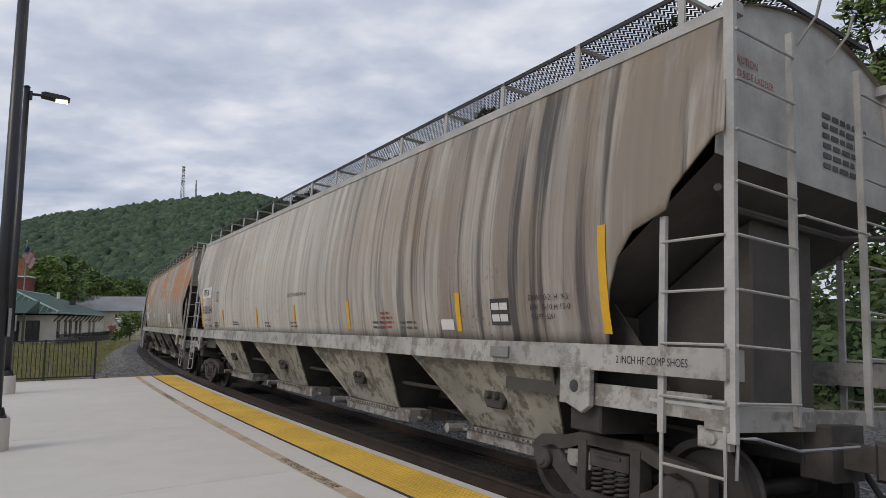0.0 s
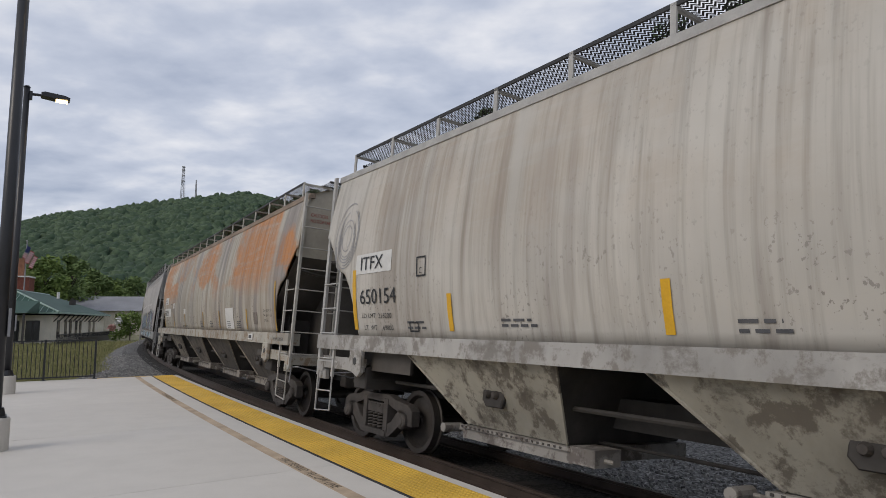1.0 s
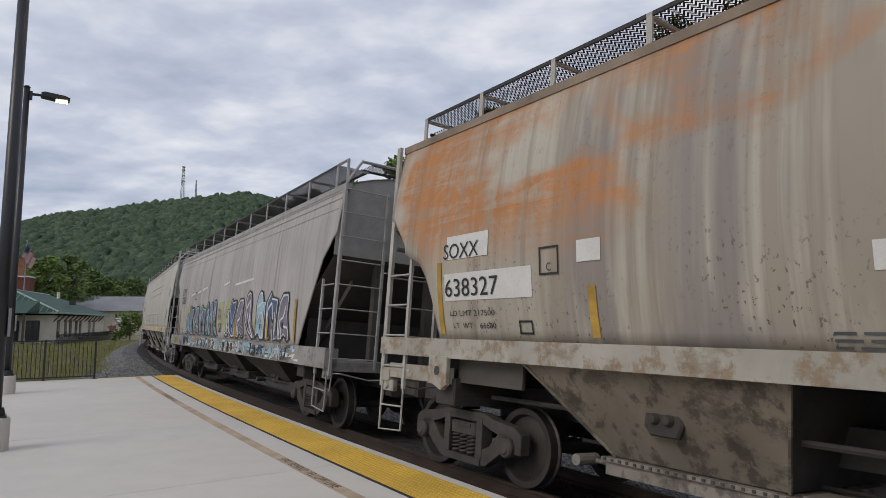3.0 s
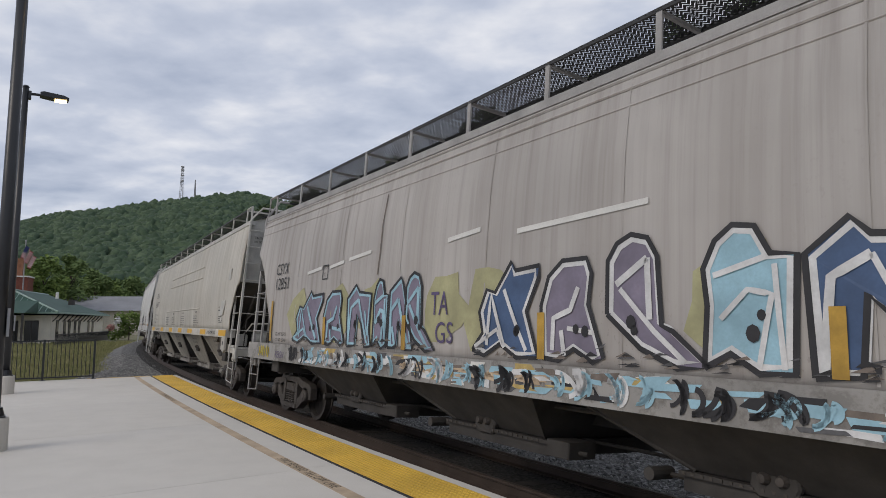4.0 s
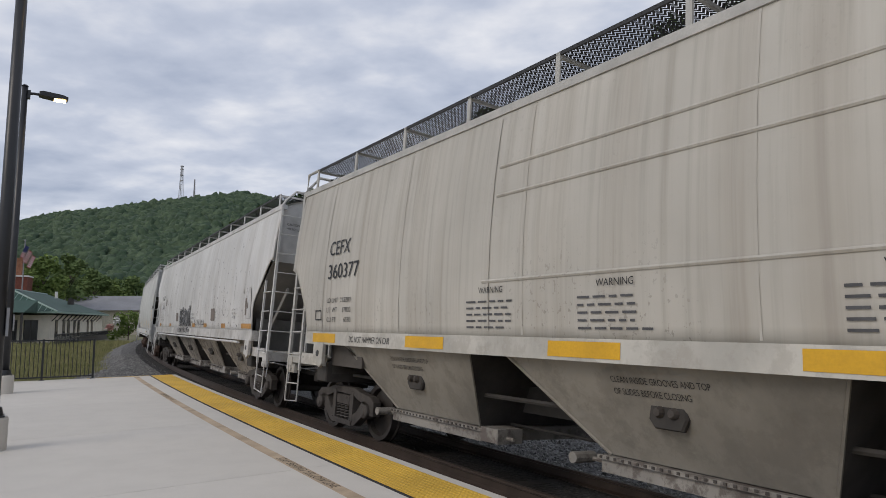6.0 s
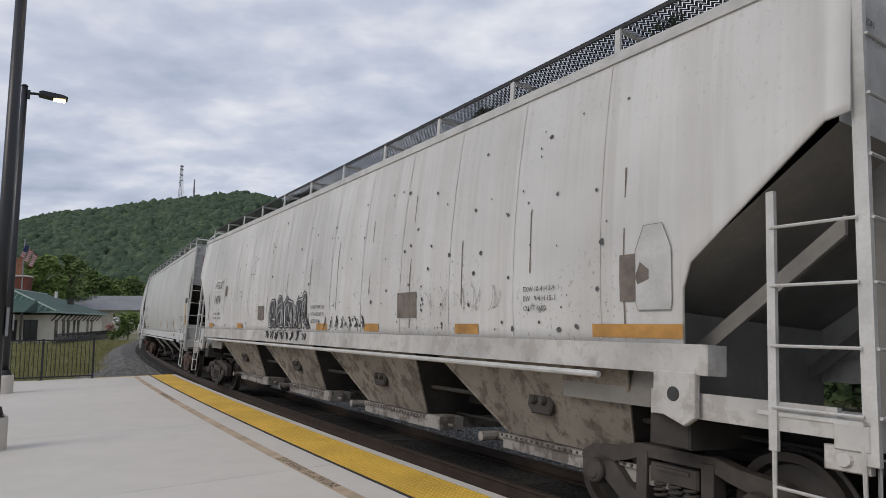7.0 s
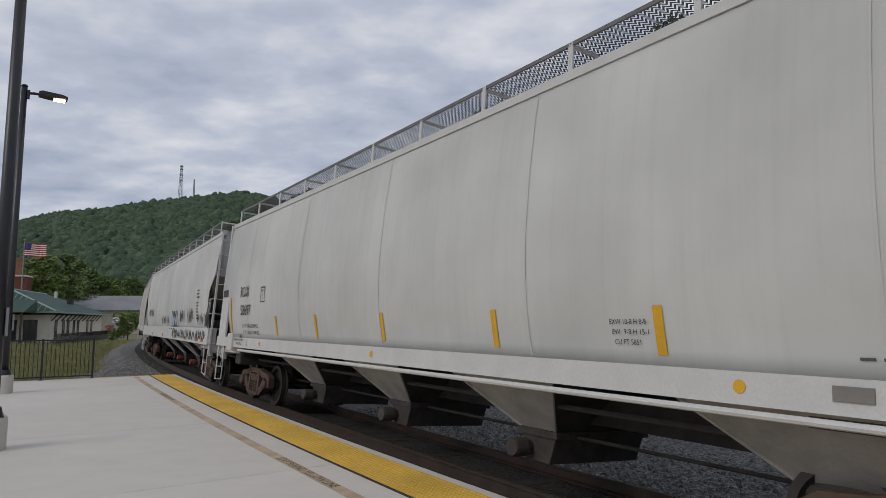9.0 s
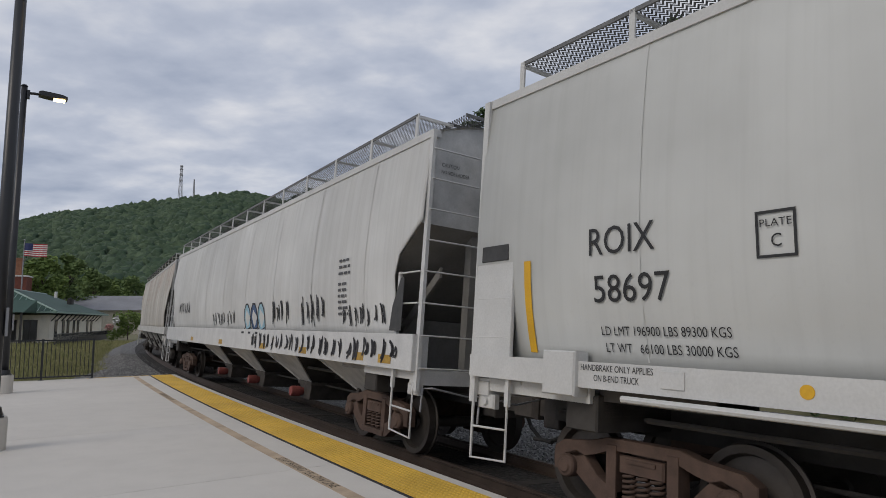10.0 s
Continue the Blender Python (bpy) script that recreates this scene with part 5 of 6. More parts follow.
def car_csyx():
    c = add_car(-45.8, -62.3, dx=-0.30, label="grey hopper car with large purple and blue graffiti", profile=[(1.35, 1.52), (2.0, 1.55), (2.8, 1.56), (3.5, 1.54), (4.1, 1.48), (4.38, 1.42)],
                paint=car_paint("warm_grey_paint", (0.40, 0.375, 0.355), (0.25, 0.225, 0.205), 0.4, 9, specks=0.2),
                sill=(1.10, 1.45, 1.56), sill_paint=dirty_metal("grimy_grey_sill", (0.30, 0.29, 0.275), (0.12, 0.11, 0.10), 10, 0.6), trim=plain("grey_trim", (0.32, 0.31, 0.30), 0.6),
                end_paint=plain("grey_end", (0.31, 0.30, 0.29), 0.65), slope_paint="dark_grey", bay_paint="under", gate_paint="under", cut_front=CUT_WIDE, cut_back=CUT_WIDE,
                seams=spaced(6.2, 6), iron="iron", truck=1.75, bays=[(2.2, 5.2, 0.45), (-1.5, 1.5, 0.45), (-5.2, -2.2, 0.45)], pads=[], strand=0.026, grating="grating", posts=11, end_rail=True,
                end_low=3.1, walk_up=0.48, side_ladder=2.7, brake=-1)
    for z, r in ((4.27, 0.022), (4.14, 0.018), (3.95, 0.01)):
        part("eave_moulding", Geo().rod([c.place(-7.9 + 16.4 * i / 10, z, 0.0) for i in range(11)], r, 6), c.k["paint"], c.o)
    c.stencil("CSYX", -6.47, 2.9, 0.255, 0.74)
    c.stencil("12851", -6.47, 2.585, 0.255, 0.82)
    frame_box(c, -3.9, 2.66, 0.25, 0.27)
    c.stencil("PLATE", -3.88, 2.86, 0.045, 0.2)
    c.stencil("C", -3.81, 2.72, 0.07)
    c.stencil("LD LMT 222700", -6.2, 1.62, 0.07, 0.62)
    c.stencil("LT  WT   63300", -6.2, 1.5, 0.07, 0.62)
    for x in (-5.0, -3.0, -1.9, 0.2, 1.1, 4.2):
        rng = random.Random(int(x * 10))
        pts = [(x + 0.5 * math.cos(a * 0.5236) * rng.uniform(0.7, 1.2), 2.05 + 0.5 * math.sin(a * 0.5236) * rng.uniform(0.7, 1.2)) for a in range(12)]
        part("sprayed_haze", c.fill(pts, 0.0085), "spray_yellow", c.o, "yellow-green sprayed patch")
    throw_up(c, [("arrow", -5.2, -3.75), ("round", -3.68, -2.78), ("peak", -2.72, -1.85), ("hook", -1.76, -1.3), ("slant", -1.27, -0.62), ("tail", -0.78, -0.22)], 1.5, 0.92,
             ("spray_purple",), "spray_blue", 8)
    throw_up(c, [("arrow", 0.85, 2.0), ("round", 2.05, 2.9), ("tail", 2.95, 3.7), ("hook", 3.95, 4.7), ("peak", 4.75, 5.6), ("round", 5.65, 6.5)], 1.5, 1.0,
             ("spray_deep_blue", "spray_purple", "spray_purple", "spray_blue"), "spray_white", 9)
    for txt, z, hh in (("TA", 1.98, 0.32), ("GS", 1.62, 0.28)):
        c.stencil(txt, -0.12 if hh > 0.3 else 0.0, z, hh, 0.42, mat="spray_violet")
    c.stencil("REIGN", -6.05, 1.17, 0.14, 0.5, mat="spray_violet", on="sill")
    rs = random.Random(77)
    for i in range(190):
        x, z = -5.3 + 12.0 * rs.random(), rs.uniform(1.13, 1.38)
        w, h = rs.uniform(0.05, 0.45), rs.uniform(0.015, 0.12)
        sk = rs.uniform(-0.15, 0.15)
        g = Geo()
        y = -c.k["sill"][2] - 0.003 - i * 0.00003
        g.v = [(x, y, z), (x + w, y, z + rs.uniform(-0.02, 0.02)), (x + w + sk, y, min(1.44, z + h)), (x + sk * rs.random(), y, min(1.44, z + h * rs.uniform(0.6, 1.1)))]
        g.f = [(0, 1, 2, 3)]
        part("sprayed_shape", g, rs.choice(("spray_blue", "spray_blue", "spray_grey", "spray_black", "spray_white", "white_paint", "brass_yellow", "faded_panel")), c.o)
    for x in (-6.55, -3.68, -0.85, 2.0, 4.9, 6.75):
        c.patch("reflector", x, x + 0.11, 1.5, 2.35 if abs(x) > 6 else 1.98, "old_reflector", "grimy yellow reflective strip", off=0.028)
    for i in range(16):
        scribble(c, -5.4 + i * 0.75, -4.7 + i * 0.75, 1.13, 0.28, 2, 40 + i, "spray_blue" if i % 3 else "spray_black", 0.035, True)
    for i in range(40):
        x, z = rs.uniform(-1.2, 2.2), rs.uniform(1.22, 1.32)
        g = Geo()
        y = -c.k["sill"][2] - 0.0085
        w = rs.uniform(0.08, 0.3)
        g.v, g.f = [(x, y, z), (x + w, y, z - rs.uniform(0, 0.02)), (x + w * 0.8, y, z + rs.uniform(0.02, 0.06)), (x + 0.03, y, z + 0.02)], [(0, 1, 2, 3)]
        part("tan_smear", g, "tan", c.o)
    scribble(c, -7.15, -6.45, 1.16, 0.24, 6, 91, "sprayed_yellow", 0.035, True)
    for i in range(8):
        scribble(c, -5.3 + i * 1.5, -4.2 + i * 1.5, 1.12, 0.3, 2, 70 + i, "spray_white" if i % 2 else "spray_black", 0.05, True)
    for x0, x1, z in ((-4.65, -3.95, 2.83), (-3.6, -3.0, 2.87), (-2.8, -2.0, 2.95), (0.2, 0.9, 2.95), (1.6, 3.4, 2.9)):
        part("scraped_paint", c.stroke([(x0, z), ((x0 + x1) / 2, z + 0.03), (x1, z + 0.06)], 0.06, "spray_white"), "white_paint", c.o)
    part("paint_drip", c.stroke([(-1.72, 2.62), (-1.69, 3.0), (-1.70, 3.4), (-1.67, 3.9)], 0.03, "spray_black"), "faded_panel", c.o)
    return c


def car_cefx():
    c = add_car(-63.7, -83.36, dx=-0.17, label="light grey hopper car with yellow bars on its sill", profile=GENTLE,
                paint=car_paint("light_grey_paint", (0.47, 0.445, 0.395), (0.34, 0.30, 0.25), 0.45, 12, specks=0.35),
                sill=(1.50, 1.72, 1.55), sill_paint=dirty_metal("light_grey_sill", (0.53, 0.51, 0.46), (0.30, 0.27, 0.23), 13, 0.35), trim=plain("light_grey_trim", (0.45, 0.44, 0.41), 0.6),
                end_paint=plain("light_grey_end", (0.44, 0.43, 0.40), 0.65), slope_paint="dark_grey", bay_paint=dirty_metal("grey_bay_paint", (0.27, 0.25, 0.215), (0.14, 0.125, 0.105), 14, 0.3),
                gate_paint=dirty_metal("grey_gate_paint", (0.30, 0.28, 0.25), (0.1, 0.08, 0.07), 15), cut_front=CUT_CURVE, cut_back=CUT_CURVE, seams=spaced(9.4, 7), iron="iron", truck=1.0 + 0.85, sill_in=0.98,
                bays=[(4.9, 8.3, 0.42), (1.0, 4.4, 0.42), (-3.2, 0.4, 0.42), (-7.4, -3.9, 0.42)], pads=[8.7, -8.2], bay_text=("CLEAN INSIDE GROOVES AND TOP", "OF SLIDES BEFORE CLOSING"), strand=0.024, grating="grating", posts=12, end_rail=True, walk_up=0.40, side_ladder=2.6, brake=1, end_low=2.95)
    for x in (7.91, 4.98, 2.47, 0.15, -2.4, -5.25, -8.5):
        g = Geo().box(x, x + 0.94, -1.553, -1.556, 1.535, 1.69)
        part("reflector", g, "reflector", c.o, "yellow reflective bar")
    c.stencil("CEFX", -7.91, 3.06, 0.265, 0.82)
    c.stencil("360377", -7.89, 2.64, 0.265, 1.2)
    c.stencil("LD LMT  218200", -7.85, 2.22, 0.085, 0.95)
    c.stencil("LT  WT     67800", -7.85, 2.055, 0.085, 0.95)
    c.stencil("CU FT        6580", -7.85, 1.89, 0.085, 0.95)
    c.stencil("DO NOT HAMMER ON CAR", -6.86, 1.56, 0.1, 1.33, on="sill")
    c.stencil("DO NOT HAMMER ON CAR", 6.3, 1.56, 0.1, 1.33, on="sill")
    frame_box(c, -8.35, 1.92, 0.26, 0.18)
    for x in (3.75, 0.85, -1.6, -3.45):
        c.stencil("WARNING", x, 2.22, 0.075, 0.45)
        c.bars(x - 0.25, 2.11, 0.95, 5, 0.022, 0.075, "spray_grey")
    c.stencil("EXTERIOR PAINT", 7.7, 2.3, 0.05, 0.42)
    c.bars(7.7, 2.22, 0.75, 1, 0.04, 0.09)
    c.bars(7.72, 2.06, 0.55, 4, 0.022, 0.055)
    c.patch("placard", 8.05, 8.2, 1.93, 2.03, "white_paint", "small white placard", off=0.014)
    for z, x0, x1 in ((3.74, -3.2, 4.4), (3.38, -3.2, 4.4), (2.36, -3.4, 4.5)):
        part("pressed_rib", Geo().rod([c.place(x0 + (x1 - x0) * i / 12, z, 0.0) for i in range(13)], 0.022, 6), c.k["paint"], c.o)
    for x in (4.55, -3.3):
        c.patch("panel_edge", x, x + 0.03, 1.78, 4.4, c.k["paint"], off=0.012)
    part("placard_plate", Geo().prism([(8.5, 3.05), (8.78, 3.05), (8.78, 3.35), (8.62, 3.35)], -1.575, -1.55, 0.006), c.k["trim"], c.o)
    part("placard_plate", Geo().prism([(7.85, 2.1), (8.25, 2.1), (8.4, 2.35), (8.4, 2.5), (7.9, 2.5)], -1.575, -1.545, 0.006), c.k["trim"], c.o)
    part("caution_text", end_text(c, "CAUTION", 4.1, 0.06), "black_text", c.o)
    part("caution_text", end_text(c, "NO SIDE LADDER", 4.0, 0.055), "black_text", c.o)
    return c


def car_vtgx():
    c = add_car(-84.76, -104.55, dx=-0.3, label="scuffed white hopper car with black scribbles and dents", profile=GENTLE,
                paint=car_paint("scuffed_white_paint", (0.58, 0.575, 0.56), (0.36, 0.33, 0.29), 0.22, 17, specks=0.55),
                sill=(1.46, 1.70, 1.55), sill_paint=dirty_metal("white_sill", (0.53, 0.52, 0.50), (0.27, 0.24, 0.21), 18, 0.4), trim=plain("white_trim", (0.52, 0.515, 0.50), 0.6),
                end_paint=plain("white_end", (0.52, 0.515, 0.50), 0.65), slope_paint="mid_grey", bay_paint=dirty_metal("brown_stained_bay_paint", (0.29, 0.26, 0.22), (0.10, 0.08, 0.065), 19),
                gate_paint=dirty_metal("white_gate_paint", (0.36, 0.34, 0.31), (0.1, 0.08, 0.07), 20), cut_front=CUT_STEP, cut_back=CUT_STEP, seams=[-7.65 + 1.3 * i for i in range(13)], iron="iron", truck=1.75, sill_in=1.1,
                bays=[(4.7, 7.9, 0.42), (0.9, 4.1, 0.42), (-2.9, 0.3, 0.42), (-6.8, -3.5, 0.42)], pads=[8.5, -8.5], strand=0.024, grating="grating", posts=12, walk_up=0.36, walk_out=-0.06, pipe=True, side_ladder=2.85, handrail=True)
    for x in (7.85, 5.51, 2.9, 0.87, -4.6, -7.65):
        c.patch("reflector", x, x + (1.0 if x > 7 else 0.5), 1.74, 1.86, "orange_reflector", "weathered orange reflective bar")
    c.patch("patch_panel", -7.35, -6.4, 2.78, 3.1, "white_paint", "grey painted patch", off=0.009)
    c.stencil("VTGX", -7.25, 2.84, 0.22, 0.8)
    c.stencil("1474", -7.18, 2.41, 0.25, 0.69)
    c.stencil("LD LMT  216900", -7.16, 2.1, 0.07, 0.75)
    c.stencil("LT WT    69900", -7.14, 1.97, 0.07, 0.75)
    for x, z, w, h in ((8.2, 2.06, 0.33, 0.42), (-6.0, 2.6, 0.2, 0.28), (-2.83, 1.94, 0.48, 0.32), (4.0, 1.94, 0.55, 0.36)):
        c.patch("faded_panel", x, x + w, z, z + h, "faded_panel", "faded stencil panel")
    c.stencil("DO NOT MOVE CAR", 0.58, 2.13, 0.07, 0.66)
    c.stencil("WITH HATCHES OR", 0.58, 2.0, 0.07, 0.66)
    c.stencil("GATES OPEN", 0.58, 1.87, 0.07, 0.46)
    # black throw-up with white outlines
    throw_up(c, [("round", -1.95, -1.45), ("hook", -1.42, -0.98), ("peak", -0.95, -0.42), ("arrow", -0.4, 0.1), ("tail", 0.1, 0.42)], 1.76, 0.62, ("spray_grey",), "spray_white", 12, 0.022, 0.03, "dark sprayed letter shape")
    for sg in (-1, 1):
        x = sg * (c.h - 1.62) - c.dx
        plate = [(x - 0.17, 1.98), (x + 0.17, 1.98), (x + 0.19, 2.05), (x + 0.19, 2.5), (x + 0.1, 2.72), (x - 0.1, 2.72), (x - 0.19, 2.5), (x - 0.19, 2.05)]
        part("corner_plate", c.fill(plate, 0.016), c.k["trim"], c.o)
        part("plate_weld", c.stroke(plate + plate[:1], 0.006, "mid_grey", 0.018), "mid_grey", c.o)
    c.stencil("EXW 10-4 H 3-9", 6.85, 2.2, 0.055, 0.5)
    c.stencil("EW   9-4 H 15-1", 6.85, 2.1, 0.055, 0.5)
    c.stencil("CU FT 6600", 6.85, 2.0, 0.055, 0.36)
    for i in range(13):
        part("seam_rust", c.stroke([(-7.35 + 1.3 * i, 1.8 + 0.3 * (i % 3)), (-7.36 + 1.3 * i, 2.3 + 0.25 * (i % 4)), (-7.35 + 1.3 * i, 2.9 + 0.2 * (i % 5))], 0.016, "faded_panel", 0.011), "faded_panel", c.o)
    scribble(c, -2.1, 0.5, 1.52, 0.2, 8, 12, "spray_black", 0.03)
    scribble(c, 1.1, 3.0, 1.74, 0.26, 7, 13, "spray_black", 0.013)
    scribble(c, 4.7, 6.5, 2.0, 0.35, 5, 14, "mid_grey", 0.004)
    rng = random.Random(9)
    for i in range(170):
        x, z = rng.uniform(-7.2, 8.3), 1.8 + 2.3 * rng.random() ** 1.8
        r = rng.uniform(0.010, 0.032)
        p = [(x + r * math.cos(a * 1.047) * rng.uniform(.7, 1.3), z + r * math.sin(a * 1.047) * rng.uniform(.7, 1.3)) for a in range(6)]
        part("chip", c.fill(p, 0.012), "spray_grey", c.o)
    part("caution_text", end_text(c, "CAUTION", 4.1, 0.06), "black_text", c.o)
    part("caution_text", end_text(c, "NO SIDE LADDER", 4.0, 0.055), "black_text", c.o)
    return c


def car_roix():
    c = add_car(-106.05, -124.45, dx=0.0, label="clean pale grey hopper car with thin yellow strips", profile=FLAT,
                paint=car_paint("clean_pale_grey_paint", (0.51, 0.515, 0.495), (0.42, 0.42, 0.40), 0.12, 22, specks=0.03),
                sill=(1.27, 1.51, 1.60), sill_paint=plain("pale_grey_sill", (0.54, 0.54, 0.525), 0.6, 0, 0.08), trim=plain("pale_grey_trim", (0.54, 0.54, 0.525), 0.6, 0, 0.08),
                end_paint=plain("pale_grey_end", (0.50, 0.50, 0.49), 0.65, 0, 0.1), slope_paint="dark_grey", wheel_paint="galv", bay_paint=plain("pale_grey_bay_paint", (0.40, 0.385, 0.35), 0.7),
                gate_paint="iron", cut_front=[], cut_back=[], seams=spaced(8.6, 5), iron="rust_iron", truck=2.0, bay_style="narrow",
                bays=[(5.5, 6.8, 0.5), (2.15, 3.4, 0.5), (-1.15, 0.1, 0.5), (-4.7, -3.25, 0.5)], pads=[], grating="grating_grey", posts=12, pipe=True, end_low=3.2, side_ladder=2.65, stile_y=1.52, brake=1)
    for x in (5.10, 2.80, 0.03, -2.62, -4.85):
        c.patch("reflector", x, x + 0.1, 1.6, 2.02, "reflector", "thin yellow reflective strip")
    for x in (8.66, -8.36):
        c.patch("reflector", x, x + 0.1, 1.57, 2.52, "reflector", "yellow reflective strip")
    c.stencil("ROIX", -7.47, 2.50, 0.27, 0.76)
    c.stencil("58697", -7.42, 2.06, 0.26, 0.85)
    c.stencil("LD LMT 196900 LBS 89300 KGS", -7.36, 1.76, 0.085, 1.29)
    c.stencil("LT WT   66100 LBS 30000 KGS", -7.33, 1.61, 0.085, 1.29)
    c.stencil("HANDBRAKE ONLY APPLIES", -7.5, 1.43, 0.06, 0.8, on="sill")
    c.stencil("ON B-END TRUCK", -7.34, 1.34, 0.06, 0.5, on="sill")
    frame_box(c, -5.82, 2.34, 0.3, 0.35)
    c.stencil("PLATE", -5.79, 2.57, 0.06, 0.24)
    c.stencil("C", -5.71, 2.42, 0.1)
    c.stencil("EXW 10-8 H 8-8", 4.6, 1.86, 0.05, 0.42)
    c.stencil("EW  9-8 H 15-1", 4.62, 1.77, 0.05, 0.42)
    c.stencil("CU FT 5851", 4.64, 1.68, 0.05, 0.3)
    c.stencil("INTERIOR CARBOLINE 995", 7.32, 2.05, 0.06, 0.72)
    c.stencil("APPLIED 10-2019 MRZ", 7.34, 1.96, 0.06, 0.6)
    c.stencil("EXTERIOR CARBOLINE 878HS", 7.45, 1.70, 0.06, 0.78)
    c.stencil("APPLIED 10-2019 MRZ", 7.48, 1.61, 0.06, 0.6)
    c.bars(6.7, 1.63, 0.35, 1, 0.02)
    c.bars(7.15, 1.63, 0.22, 1, 0.02)
    c.patch("yellow_notice", 8.44, 8.6, 1.72, 1.96, "spray_yellow", "small yellow notice")
    part("card_holder", Geo().box(6.6, 6.85, -1.6, -1.615, 1.36, 1.46, 0.004), "mid_grey", c.o, "steel routing card holder")
    part("card_holder", Geo().box(-6.62, -6.4, -1.6, -1.615, 1.33, 1.47, 0.004), c.k["trim"], c.o)
    for sg in (-1, 1):
        # Solid black block in place of an open slot, coloured as its shade
        part("panel_slot", Geo().box(sg * (c.h - 0.58), sg * (c.h - 0.12), -1.56, -1.592, 2.56, 2.74, 0.01), "panel_black", c.o, "black block for the shade in a hand hold slot")
    part("deck_box", Geo().box(c.h - 0.7, c.h + 0.0, -1.49, -0.62, 1.22, 1.82, 0.015), c.k["trim"], c.o)
    part("deck_box", Geo().box(c.h - 0.5, c.h - 0.04, -0.6, 1.3, 1.22, 1.6, 0.015), c.k["end_paint"], c.o)
    g = Geo().box(-7.95, -7.53, -1.66, -1.45, 1.18, 1.6, 0.02)
    part("tie_down_bracket", g, c.k["trim"], c.o)
    part("tie_down_bracket", Geo().box(7.95, 8.4, -1.64, -1.58, 1.18, 1.6, 0.02), c.k["trim"], c.o)
    for x in (-5.47, 0.0, 5.95):
        part("round_decal", Geo().lathe([(0, -0.004), (0.05, -0.004), (0.05, 0.0)], 20, (x, -1.602, 1.40)), "reflector", c.o, "round yellow decal")
    part("end_panel", Geo().box(-c.h + 0.03, -c.h + 0.66, -1.575, -1.53, 1.3, 2.75, 0.01), c.k["trim"], c.o)
    part("caution_text", end_text(c, "CAUTION", 4.15, 0.09), "red_text", c.o)
    part("caution_text", end_text(c, "NO SIDE", 4.03, 0.085), "red_text", c.o)
    part("caution_text", end_text(c, "LADDER", 3.91, 0.085), "red_text", c.o)
    return c


def car_tagged():
    c = add_car(-125.66, -145.6, label="white hopper car with black and blue tags along its sill", profile=FLAT,
                paint=car_paint("white_paint_tagged", (0.55, 0.55, 0.535), (0.42, 0.41, 0.39), 0.25, 27, specks=0.1),
                sill=(1.24, 1.72, 1.60), sill_paint=plain("white_deep_sill", (0.54, 0.54, 0.53), 0.6, 0, 0.12), trim=plain("white_trim_tagged", (0.54, 0.54, 0.53), 0.6, 0, 0.1),
                end_paint=plain("white_end_tagged", (0.50, 0.50, 0.49), 0.65), slope_paint="mid_grey", bay_paint=plain("white_bay_paint", (0.44, 0.43, 0.41), 0.7), gate_paint="red_gate",
                cut_front=CUT_SMALL, cut_back=CUT_SMALL, seams=spaced(9.4, 8), iron="rust_iron", truck=2.0, bay_style="narrow",
                bays=[(6.3, 7.8, 0.5), (3.0, 4.5, 0.5), (-0.4, 1.1, 0.5), (-3.8, -2.3, 0.5)], pads=[], grating="grating_grey", posts=13, side_ladder=2.6, stile_y=1.50, walk_up=0.40)
    c.bars(7.2, 2.9, 0.5, 3, 0.045, 0.11)
    c.bars(7.2, 2.5, 0.5, 6, 0.045, 0.1)
    # Thin black plate over the side sheet imitates a shaded opening
    part("dark_opening", Geo().prism([(9.25, 1.76), (9.6, 1.76), (9.6, 2.5), (9.5, 2.5), (9.3, 2.1)], -1.59, -1.586), "panel_black", c.o, "black plate for the shade in an end opening")
    for x0, x1, z, h, n, m, w in ((7.3, 9.0, 1.82, 0.36, 7, "spray_black", 0.025), (5.3, 6.6, 1.8, 0.6, 5, "spray_black", 0.03), (3.4, 4.6, 1.85, 0.5, 4, "spray_black", 0.04),
                                  (-2.5, 0.2, 1.8, 0.4, 8, "spray_grey", 0.03), (-8, -6, 2.2, 0.4, 6, "spray_black", 0.04)):
        scribble(c, x0, x1, z, h, n, int(x0 * 10) + 99, m, w)
    for x in (1.4, 2.0, 2.6):
        p = [(x + 0.28 * math.cos(a * 0.6283), 1.98 + 0.36 * math.sin(a * 0.6283)) for a in range(10)]
        part("sprayed_letter", c.fill(p, 0.008), "spray_deep_blue" if x == 2.0 else "spray_blue", c.o, "blue sprayed letter shape")
        part("sprayed_outline", c.stroke(p + p[:1], 0.05, "spray_black", 0.0105), "spray_black", c.o)
    for i in range(12):
        scribble(c, 2.2 + i * 0.62, 2.75 + i * 0.62, 1.3, 0.34, 2, 300 + i, "spray_black", 0.045, True)
    for x in (8.1, 5.6, 3.0, -1.0, -5.0, 9.0):
        part("reflector", Geo().box(x, x + 0.4, -1.603, -1.606, 1.3, 1.42), "old_reflector", c.o, "yellow reflective bar")
    part("caution_text", end_text(c, "CAUTION", 4.1, 0.06), "black_text", c.o)
    part("caution_text", end_text(c, "NO SIDE LADDER", 4.0, 0.055), "black_text", c.o)
    return c


